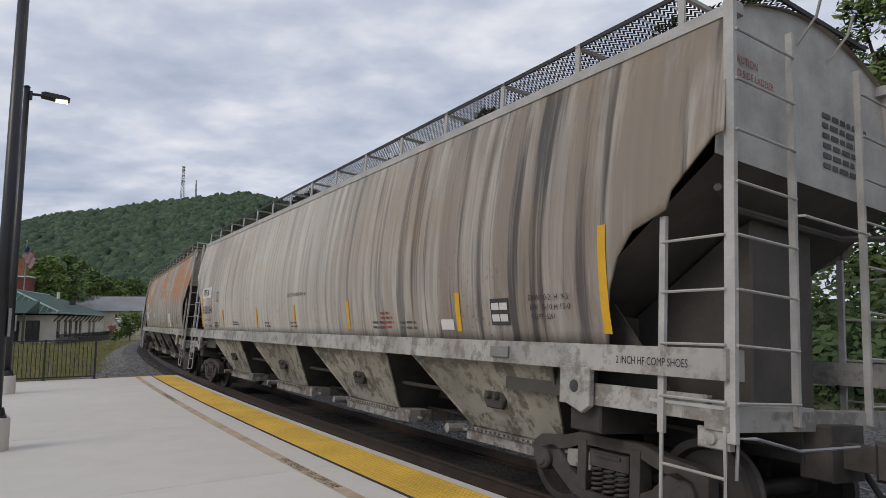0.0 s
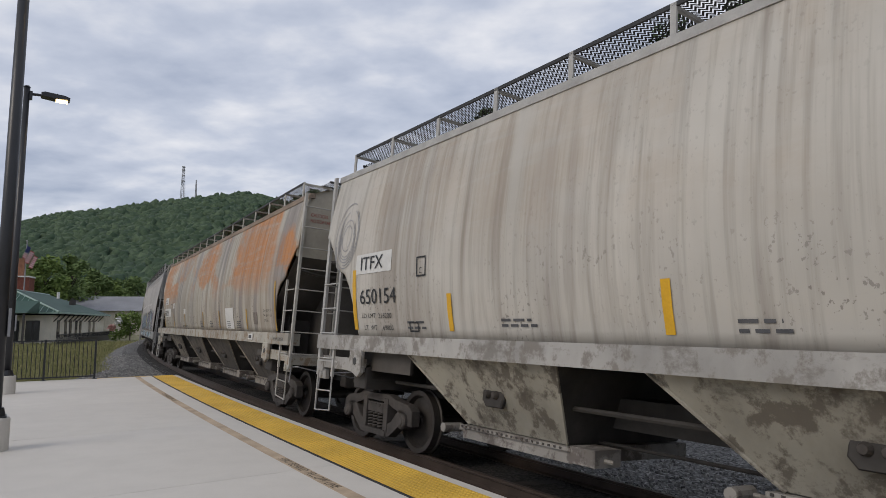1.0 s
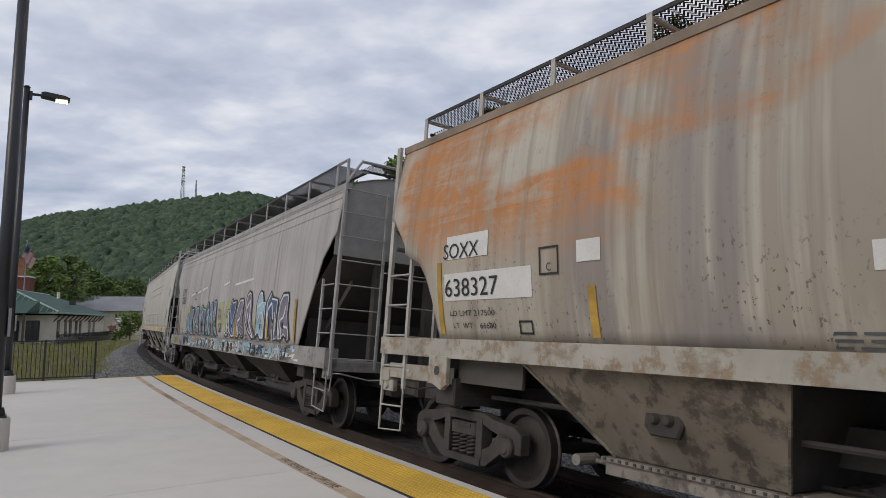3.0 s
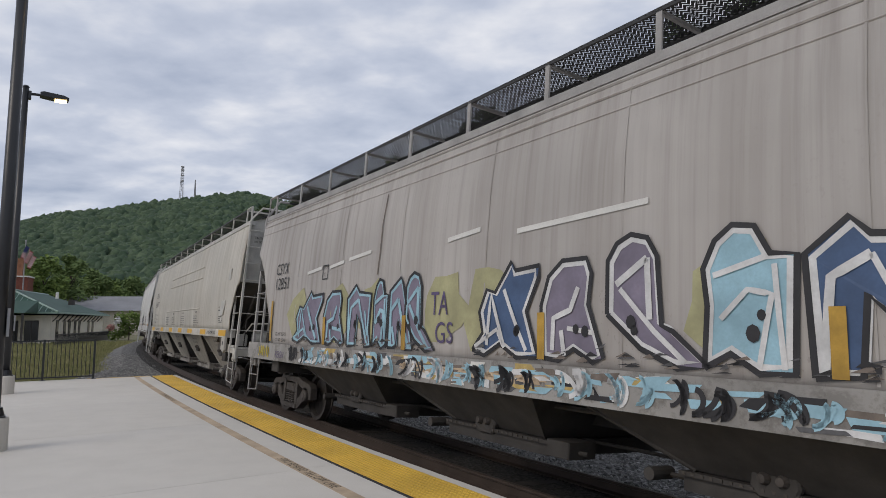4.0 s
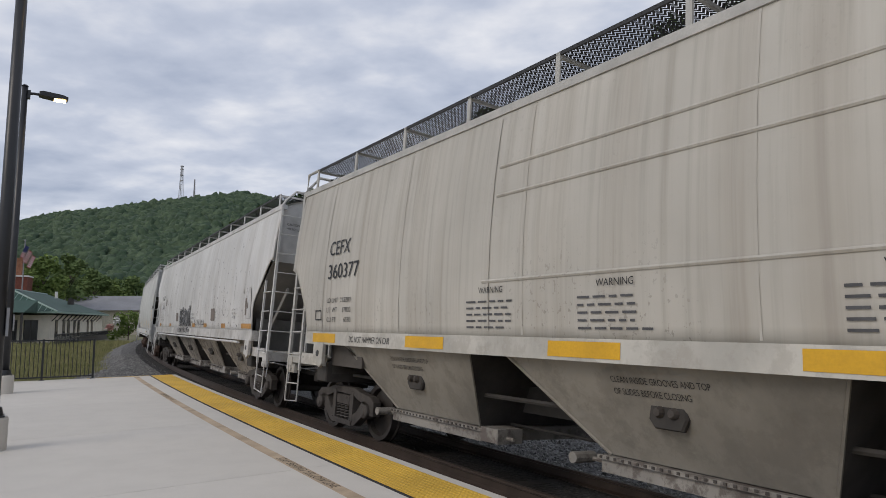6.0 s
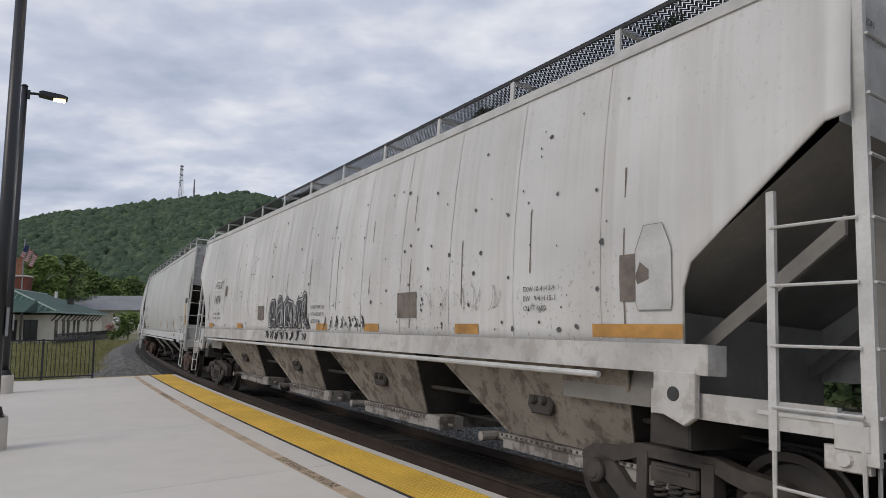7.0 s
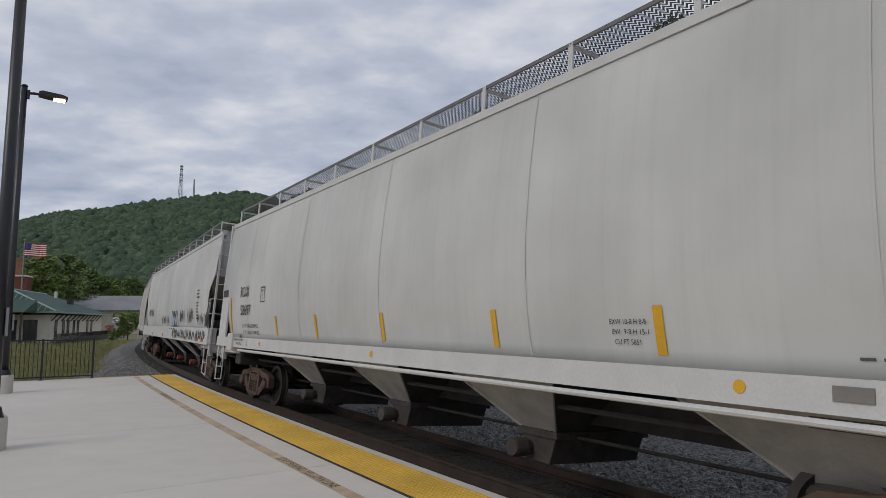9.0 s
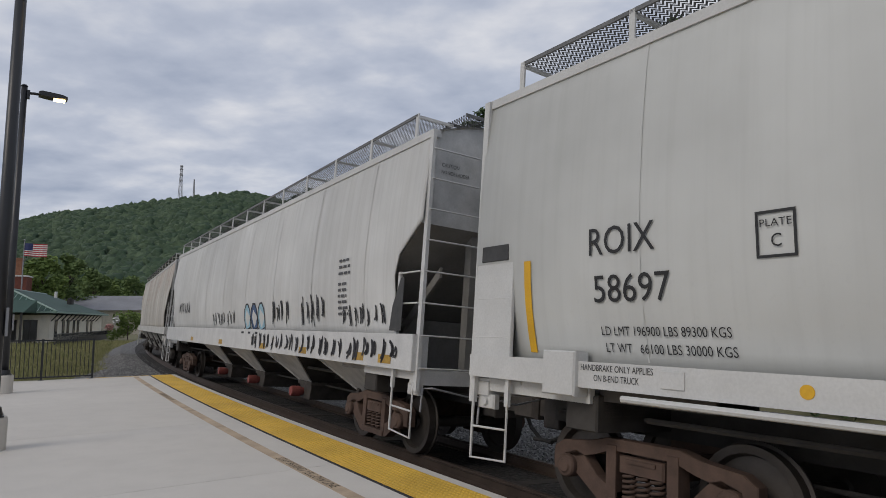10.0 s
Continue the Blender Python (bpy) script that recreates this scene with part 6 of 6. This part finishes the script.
def car_last():
    return add_car(-146.9, -166.5, label="off-white hopper car with faint rust streaks", profile=GENTLE,
                   paint=car_paint("off_white_paint", (0.52, 0.50, 0.46), (0.33, 0.27, 0.2), 0.4, 31, specks=0.2, rust=0.3),
                   sill=(1.40, 1.70, 1.56), sill_paint=plain("off_white_sill", (0.5, 0.49, 0.46), 0.6), trim=plain("off_white_trim", (0.5, 0.49, 0.47), 0.6),
                   end_paint=plain("off_white_end", (0.48, 0.47, 0.45), 0.65), slope_paint="mid_grey", bay_paint="mid_grey", gate_paint="iron", cut_front=CUT_STEP, cut_back=CUT_STEP,
                   seams=spaced(9.2, 10), iron="iron", truck=1.9, bays=[(4.7, 7.9, 0.42), (0.9, 4.1, 0.42), (-2.9, 0.3, 0.42), (-6.8, -3.5, 0.42)], pads=[], strand=0.024, grating="grating", posts=12)


for build in (car_itfx, car_soxx, car_csyx, car_cefx, car_vtgx, car_roix, car_tagged, car_last):
    build()


def train_at(t):
    return SPEED * t




# ---------------------------------------------------------------- platform furniture
def lamp_post(s, r, label):
    p = on_arc(s, r, 0)
    a = ahead(s)
    post = thing("street_lamp", label, "lamp post", "platform lamps", at=Matrix.Translation(p) @ pose(0, 0, 0, 0, 0, math.degrees(math.atan2(-N.y, -N.x)) + 180))
    g = Geo()
    for r0, r1, z0, z1 in ((0.20, 0.20, 0, 0.42), (0.20, 0.185, 0.42, 0.45)):
        g.rod([(0, 0, z0), (0, 0, z1)], [r0, r1], 24)
    part("concrete_pedestal", g, "concrete", post, "round pale concrete footing")
    part("base_plate", Geo().box(-0.15, 0.15, -0.15, 0.15, 0.45, 0.47, 0.004).rod([(0, 0, 0.47), (0, 0, 0.58)], [0.14, 0.115], 20), "black_metal", post)
    part("pole", Geo().rod([(0, 0, 0.46), (0, 0, 3), (0, 0, 7.9)], [0.088, 0.082, 0.072], 20), "black_metal", post, smooth=True)
    part("pole_cap", Geo().rod([(0, 0, 7.9), (0, 0, 7.94)], [0.085, 0.05], 20), "black_metal", post)
    part("arm", Geo().rod([(0.05, 0, 7.72), (0.22, 0, 7.74), (0.36, 0, 7.74)], 0.035, 10).box(0.06, 0.13, -0.07, 0.07, 7.58, 7.8, 0.01), "black_metal", post)
    hd = part("lamp_head", Geo().prism([(0.32, 7.70), (0.32, 7.79), (0.40, 7.82), (0.86, 7.79), (0.98, 7.75), (0.98, 7.69), (0.60, 7.67)], -0.16, 0.16, 0.015), "black_metal", post)
    part("led_panel", Geo().box(0.66, 0.93, -0.11, 0.11, 7.645, 7.672), "led", hd, "lit warm white lamp panel")
    part("hand_hole_cover", Geo().box(0.09, 0.125, -0.06, 0.06, 1.55, 1.95, 0.01), "galv", post)
    return post


lamp_post(-10.75, -4.37, "tall black tapered lamp post on a concrete footing")
lamp_post(-19.15, -4.545, "tall black lamp post with a lit lamp head")


def fence_run(s, r0, r1, panels):
    f = thing("fence", "black painted steel picket fence at the platform end", "fence")
    w = (r1 - r0) / panels
    n, t = inward(s), ahead(s)
    rot = pose(0, 0, 0, 0, 0, math.degrees(math.atan2(n.y, n.x)))
    base = Matrix.Translation(on_arc(s, r0, 0)) @ rot
    post = Geo().box(-0.03, 0.03, -0.03, 0.03, 0, 1.24, 0.004).mesh("post", "black_metal")
    foot = Geo().box(-0.075, 0.075, -0.075, 0.075, 0.001, 0.014).mesh("base_plate", "black_metal")
    bar = Geo().box(-0.0095, 0.0095, -0.0095, 0.0095, 0.09, 1.2).mesh("picket", "black_metal")
    rail = Geo().box(0.03, w - 0.03, -0.022, 0.022, -0.02, 0.02, 0.003).mesh("rail", "black_metal")
    for i in range(panels + 1):
        m = base @ Matrix.Translation((i * w, 0, 0))
        p = part("post", post, None, f, at=m)
        part("base_plate", foot, None, p)
    for i in range(panels):
        for z in (0.09, 1.2):
            part("rail", rail, None, f, at=base @ Matrix.Translation((i * w, 0, z)))
        k = 12
        for j in range(1, k):
            part("picket", bar, None, f, at=base @ Matrix.Translation((i * w + w * j / k, 0, 0)))


fence_run(S_END + 0.1, -2.45 - 1.36 * 3, -2.45, 3)


# ---------------------------------------------------------------- station and buildings
def local(x, y, deg, z=-0.8):
    return Matrix.Translation((x, y, z)) @ pose(0, 0, 0, 0, 0, deg)


def station():
    """Low stucco station with a hipped green roof; x runs along its long front, y to the back."""
    m = local(-47.3, 78.6, 108.2)
    st = thing("station_building", "cream stucco station building with a green hipped metal roof", "building", at=m)
    L, W, H = 35.0, 14.0, 3.55
    part("wall", Geo().box(0.9, L - 0.9, 0.9, W - 0.9, 0, H), "stucco", st)
    ez, rz = 3.92, 6.95
    a, b, c, d = (0, 0, ez), (L, 0, ez), (L, W, ez), (0, W, ez)
    e, f = (6.4, W / 2, rz), (L - 11.0, W / 2, rz)
    part("roof", Geo().quad(a, b, f, e).quad(c, d, e, f).quad(b, c, f, f).quad(d, a, e, e), "green_roof", st)
    part("fascia", Geo().box(-0.03, L + 0.03, -0.03, 0.06, ez - 0.2, ez + 0.03).box(-0.03, 0.06, 0, W, ez - 0.2, ez + 0.03), "green_trim", st, "pale green gutter")
    part("soffit", Geo().box(0.05, L - 0.05, 0.05, W - 0.05, ez - 0.2, ez - 0.12), "dark_trim", st)
    part("hip_cap", Geo().rod([a, e], 0.13, 6).rod([d, e], 0.13, 6).rod([e, f], 0.13, 6), "green_trim", st)
    rib = Geo()
    for i in range(1, 20):
        y = W * i / 20
        t = 1 - abs(y - W / 2) / (W / 2)
        rib.rod([(0.02, y, ez + 0.04), (6.4 * t, y, ez + (rz - ez) * t + 0.04)], 0.045, 4)
    tagged(part("standing_seams", rib, "green_trim", st), kind="stuff")
    for x in (3.2, 7.0, 9.6, 13.0, 15.6, 22.0, 25.0):
        wn = part("window", Geo().box(x, x + 1.3, 0.84, 0.92, 0.75, 2.95), "dark_trim", st)
        part("pane", Geo().box(x + 0.1, x + 1.2, 0.82, 0.835, 0.85, 2.85), "glass", wn)
    for y in (2.2, 4.4, 6.8):
        wn = part("window", Geo().box(0.84, 0.92, y, y + 1.5, 0.3, 2.9), "dark_trim", st)
        part("pane", Geo().box(0.82, 0.835, y + 0.12, y + 0.68, 0.45, 2.75), "glass", wn)
        part("pane", Geo().box(0.82, 0.835, y + 0.82, y + 1.38, 0.45, 2.75), "glass", wn)
    br = Geo().rod([(0, 0.9, 2.75), (0, 0.5, 3.2), (0, 0.1, 3.72)], 0.07, 5).mesh("eave_bracket", "dark_trim")
    for i in range(12):
        part("eave_bracket", br, None, st, at=(1.5 + i * 2.5, 0, 0))
    part("porch_roof", Geo().prism([(-5.0, 3.75), (0.2, 3.75), (0.2, 5.3)], 2.2, W + 1, 0.02), "green_roof", st, "lower green porch roof")
    for y in (2.5, 6.0, 9.5):
        part("porch_post", Geo().box(-4.7, -4.5, y - 0.1, y + 0.1, 0, 3.75), "dark_trim", st)
    part("roof_vent", Geo().rod([(17, 2.2, 5.2), (17, 2.2, 6.0)], 0.45, 10), "dark_trim", st)
    part("vent_pipe", Geo().rod([(13, 3.2, 6.0), (13, 3.2, 6.9)], 0.2, 8), "flag_white", st)
    # ramp with rails before the long front
    rp = thing("ramp_railing", "black steel railing of a ramp before the station", "railing", at=m)
    part("ramp_wall", Geo().box(2.5, 24.0, -2.0, -1.8, 0, 0.75), "dark_trim", rp)
    rail = Geo().box(-9.0, 24.0, -1.95, -1.88, 1.25, 1.33).mesh("rail", "black_metal")
    part("rail", rail, None, rp)
    bar = Geo().box(-0.02, 0.02, -1.94, -1.9, 0.0, 1.26).mesh("picket", "black_metal")
    for i in range(120):
        part("picket", bar, None, rp, at=(-9 + i * 0.275, 0, 0))


station()


def outbuildings():
    w = thing("warehouse", "long low building with a grey metal roof", "building", at=local(-84, 132, 12))
    part("wall", Geo().box(0, 48, 0, 14, 0, 5.2), "beige_wall", w)
    part("roof", Geo().quad((-0.8, -1, 5.1), (48.8, -1, 5.1), (48.8, 7, 8.4), (-0.8, 7, 8.4)).quad((48.8, 15, 5.1), (-0.8, 15, 5.1), (-0.8, 7, 8.4), (48.8, 7, 8.4)), "grey_roof", w)
    for x in (20, 26, 32, 38):
        part("window", Geo().box(x, x + 2, -0.05, 0.02, 1.2, 3.6), "glass", w)
    part("vent_stack", Geo().box(28, 29.2, 4, 5, 6.2, 8.6), "beige_wall", w)
    b = thing("brick_building", "red brick building with a chimney", "building", at=local(-83.0, 118, 20))
    part("wall", Geo().box(-6, 5.2, 0, 4, 0, 11.2), "brick", b)
    part("cornice", Geo().box(-6.15, 5.35, -0.15, 4.15, 11.2, 11.45), "flag_white", b, "pale stone cornice")
    part("chimney", Geo().box(2.5, 3.9, 1.2, 2.6, 11.4, 14.6).box(2.4, 4.0, 1.1, 2.7, 14.4, 14.8), "chimney_brick", b)


outbuildings()

FLAG_STRIPS = []


def flag():
    x, y = -56.7, 86.0
    fp = thing("flagpole", "tall pale flagpole with a striped red, white and blue flag", "flagpole", at=(x, y, -0.8))
    part("pole", Geo().rod([(0, 0, 0), (0, 0, 13.6)], [0.11, 0.06], 10), "galv", fp)
    part("ball", Geo().rod([(0, 0, 13.6), (0, 0, 13.72), (0, 0, 13.82)], [0.1, 0.13, 0.03], 8), "galv", fp)
    n, w, h = 6, 0.52, 1.75
    for i in range(n):
        g = {"flag_red": Geo(), "flag_white": Geo(), "flag_blue": Geo()}
        for j in range(13):
            z0, z1 = -h * j / 13, -h * (j + 1) / 13
            key = "flag_blue" if (i < 2 and j < 7) else ("flag_white" if j % 2 else "flag_red")
            g[key].box(0, w + 0.01, -0.008, 0.008, z1, z0)
        s = part("flag_strip", g["flag_red"], "flag_red", fp)
        part("white_stripes", g["flag_white"], "flag_white", s)
        if i < 2:
            part("blue_field", g["flag_blue"], "flag_blue", s)
        FLAG_STRIPS.append((s, i, w))
    return fp


flag()


def flag_rows(i, w):
    """The cloth hangs, lifts now and then, and flies out near the end."""
    rows = []
    for q in range(0, 41):
        t = q * 0.25
        lift = 0.10 + 0.05 * math.sin(t * 2.1) + 0.06 * math.exp(-((t - 6.6) / 0.8) ** 2) + (0.9 / (1 + math.exp(-(t - 8.1) * 3.2)))
        lift = min(lift, 0.93)
        x = z = y = 0.0
        for k in range(i + 1):
            a = -(1 - lift) * 0.45 + 0.05 * math.sin(k * 0.9 - t * 6) * lift
            b = (1 - lift) * (1.3 if k % 2 else -1.15) + 0.35 * math.sin(k * 1.3 - t * 5.0) * lift
            if k < i:
                x += w * math.cos(a) * math.cos(b); y += w * math.cos(a) * math.sin(b); z += w * math.sin(a) - 0.16 * (1 - lift)
        rows.append((t, Matrix.Translation((0.06 + x, y, 13.3 + z)) @ Matrix.Rotation(b, 4, "Z") @ Matrix.Rotation(-a, 4, "Y")))
    return rows


# ---------------------------------------------------------------- trees
def leafy(g, rng, cx, cy, cz, rx, rz, n, size):
    """Leaf sprays scattered in a lumpy ball."""
    for _ in range(n):
        u, v = rng.uniform(-1, 1), rng.uniform(0, 2 * math.pi)
        r = rng.random() ** 0.4
        q = math.sqrt(1 - u * u)
        p = Vector((cx + rx * r * q * math.cos(v), cy + rx * r * q * math.sin(v), cz + rz * r * u))
        a = Vector((rng.gauss(0, 1), rng.gauss(0, 1), rng.gauss(0, 0.6))).normalized()
        b = a.orthogonal().normalized()
        s = size * rng.uniform(0.6, 1.3)
        g.quad(p - a * s, p + b * s * 0.55, p + a * s, p - b * s * 0.55)


def tree(x, y, h, spread, seed, mat="leaf", leaves=2600, size=0.3, base=0.25, z=-0.8, label="leafy green deciduous tree", group="trees"):
    rng = random.Random(seed)
    t = thing("tree", label, "tree", group, at=(x, y, z))
    g = Geo()
    lean = rng.uniform(-0.4, 0.4)
    g.rod([(0, 0, 0), (lean * 0.3, 0, h * 0.3), (lean, 0.1, h * 0.62), (lean * 1.2, 0, h * 0.85)], [h * 0.02, h * 0.015, h * 0.009, h * 0.003], 8)
    c = Geo()
    k = 24
    for i in range(k):
        a, f = rng.uniform(0, 6.28), (i + 0.5) / k
        zz = h * (base + (0.97 - base) * f)
        rr = spread * (math.sin(math.pi * (0.16 + 0.78 * f)) ** 0.8) * rng.uniform(0.35, 0.85)
        px, py = rr * math.cos(a) + lean, rr * math.sin(a)
        g.rod([(lean * f, 0, zz * 0.72), (px * 0.6, py * 0.6, zz * 0.88), (px, py, zz)], [h * 0.006, h * 0.004, h * 0.0015], 5)
        cr = spread * rng.uniform(0.36, 0.58) * (1.15 - 0.55 * f)
        leafy(c, rng, px, py, zz, cr, cr * 0.75, leaves // k, size)
    part("trunk", g, "bark", t, smooth=True)
    tagged(part("crown", c, mat, t), kind="stuff")


# line of trees beyond the track
rngt = random.Random(21)
for i, (x, y, h) in enumerate([(-2.6, 49.5, 15.5), (2.7, 45.5, 18.0), (5.0, 43, 15.0), (9.3, 36.5, 17.0), (12.0, 31.6, 18.0), (15.2, 29.5, 18.3), (18.0, 25, 16.5), (21.0, 21.0, 15.5), (25, 17, 15),
                               (-8, 56, 15), (-14, 64, 16), (-20, 73, 16), (28, 10, 15), (-28, 84, 16), (31, 2, 15), (34, -6, 14), (20.5, 27.5, 16), (24.5, 23, 15.5), (28.5, 19, 15), (15, 35, 16.5), (30, 13.5, 15)]):
    tree(x, y, h, 3.6, 100 + i, "leaf_dark" if i % 3 else "leaf", 6500, 0.21, 0.08, -0.7)
under = Geo()
for i in range(420):
    s = rngt.uniform(-75, 32)
    r = EDGE_TO_TRACK + rngt.uniform(11.5, 21)
    p = on_arc(s, r, -0.6)
    hh = rngt.uniform(0.8, 2.4) * (0.6 + (r - 13) / 8)
    leafy(under, rngt, p.x, p.y, p.z + hh * 0.8, rngt.uniform(0.9, 1.9), max(0.5, hh * 1.1), 210, 0.17)
tagged(new("undergrowth", under.mesh("undergrowth", "leaf_dark")), "dense dark green brush beyond the track", "bushes", kind="stuff")
# trees between the station and the hill
for i, (u, d, h, sp) in enumerate([(-0.628, 128, 13.0, 5.8), (-0.585, 140, 14.5, 6.0), (-0.66, 150, 13.5, 5.5), (-0.545, 165, 13.5, 6.0), (-0.512, 175, 11.0, 6.0), (-0.478, 160, 11.5, 5.5), (-0.452, 150, 9.5, 5.0), (-0.60, 185, 15.0, 7),
                                   (-0.555, 205, 15, 8), (-0.50, 210, 14, 8), (-0.425, 185, 14, 6), (-0.39, 200, 13, 7), (-0.65, 220, 18, 8), (-0.69, 160, 15, 6), (-0.36, 220, 14, 7), (-0.33, 230, 15, 8)]):
    tree(u * d, d, h * 1.2, sp, 300 + i, "leaf_mid" if i % 4 else "leaf", 4500, 0.42, 0.06, label="bushy green tree behind the station")
# bush beside the far end of the station; white and pink clusters mark an unidentified object
bush = thing("bush", "green bush with a white and a pink cluster", "bush", at=(-46.0, 94, -0.8))
rb = random.Random(8)
g = Geo()
for i in range(9):
    leafy(g, rb, rb.uniform(-2.4, 2.6), rb.uniform(-1, 1), rb.uniform(0.8, 3.6), 1.0, 0.9, 200, 0.2)
tagged(part("leaves", g, "leaf", bush), kind="stuff")
g = Geo()
leafy(g, rb, -0.9, -1.6, 2.9, 0.45, 0.6, 60, 0.25)
part("white_blossom", g, "flag_white", bush)
g = Geo()
leafy(g, rb, -2.0, -1.6, 1.9, 0.6, 0.45, 60, 0.25)
part("pink_blossom", g, "pink", bush)
part("stem", Geo().rod([(0, 0, 0), (0, 0, 2.0)], 0.08, 6), "bark", bush)

# grass on the open ground past the platform
rg = random.Random(17)
g = Geo()
for _ in range(26000):
    d = 22.5 + 62 * rg.random() ** 1.4
    x = d * rg.uniform(-0.74, -0.43)
    if x + 0.56 * d > 3.0 and d < 45 and rg.random() < 0.85:
        continue
    a = rg.uniform(0, 6.28)
    hh = rg.uniform(0.1, 0.34)
    w = 0.012 + d * 0.0006
    lx, ly = rg.uniform(-0.1, 0.1), rg.uniform(-0.1, 0.1)
    g.quad((x - w * math.cos(a), d - w * math.sin(a), -0.8), (x + w * math.cos(a), d + w * math.sin(a), -0.8), (x + lx + w * 0.3, d + ly, -0.8 + hh), (x + lx - w * 0.3, d + ly, -0.8 + hh))
tagged(new("grass", g.mesh("grass", "grass")), "rough dry green grass on open ground", "grass", kind="stuff")


# ---------------------------------------------------------------- what moves
def motions():
    times = [i * 0.25 for i in range(41)]
    for ob, s0, base in CARS:
        walk(ob, [(t, car_pose(s0 + train_at(t), base)) for t in times])
    for ob, i, w in FLAG_STRIPS:
        walk(ob, flag_rows(i, w))
    turn = [pose(0, 0, 0, 0, -math.degrees(-train_at(i / FPS) / 0.457), 0) for i in range(301)]
    for w, x in WHEELS:
        m = Matrix.Translation((x, 0, 0.457))
        walk(w, [(i / FPS, m @ turn[i]) for i in range(301)])


motions()
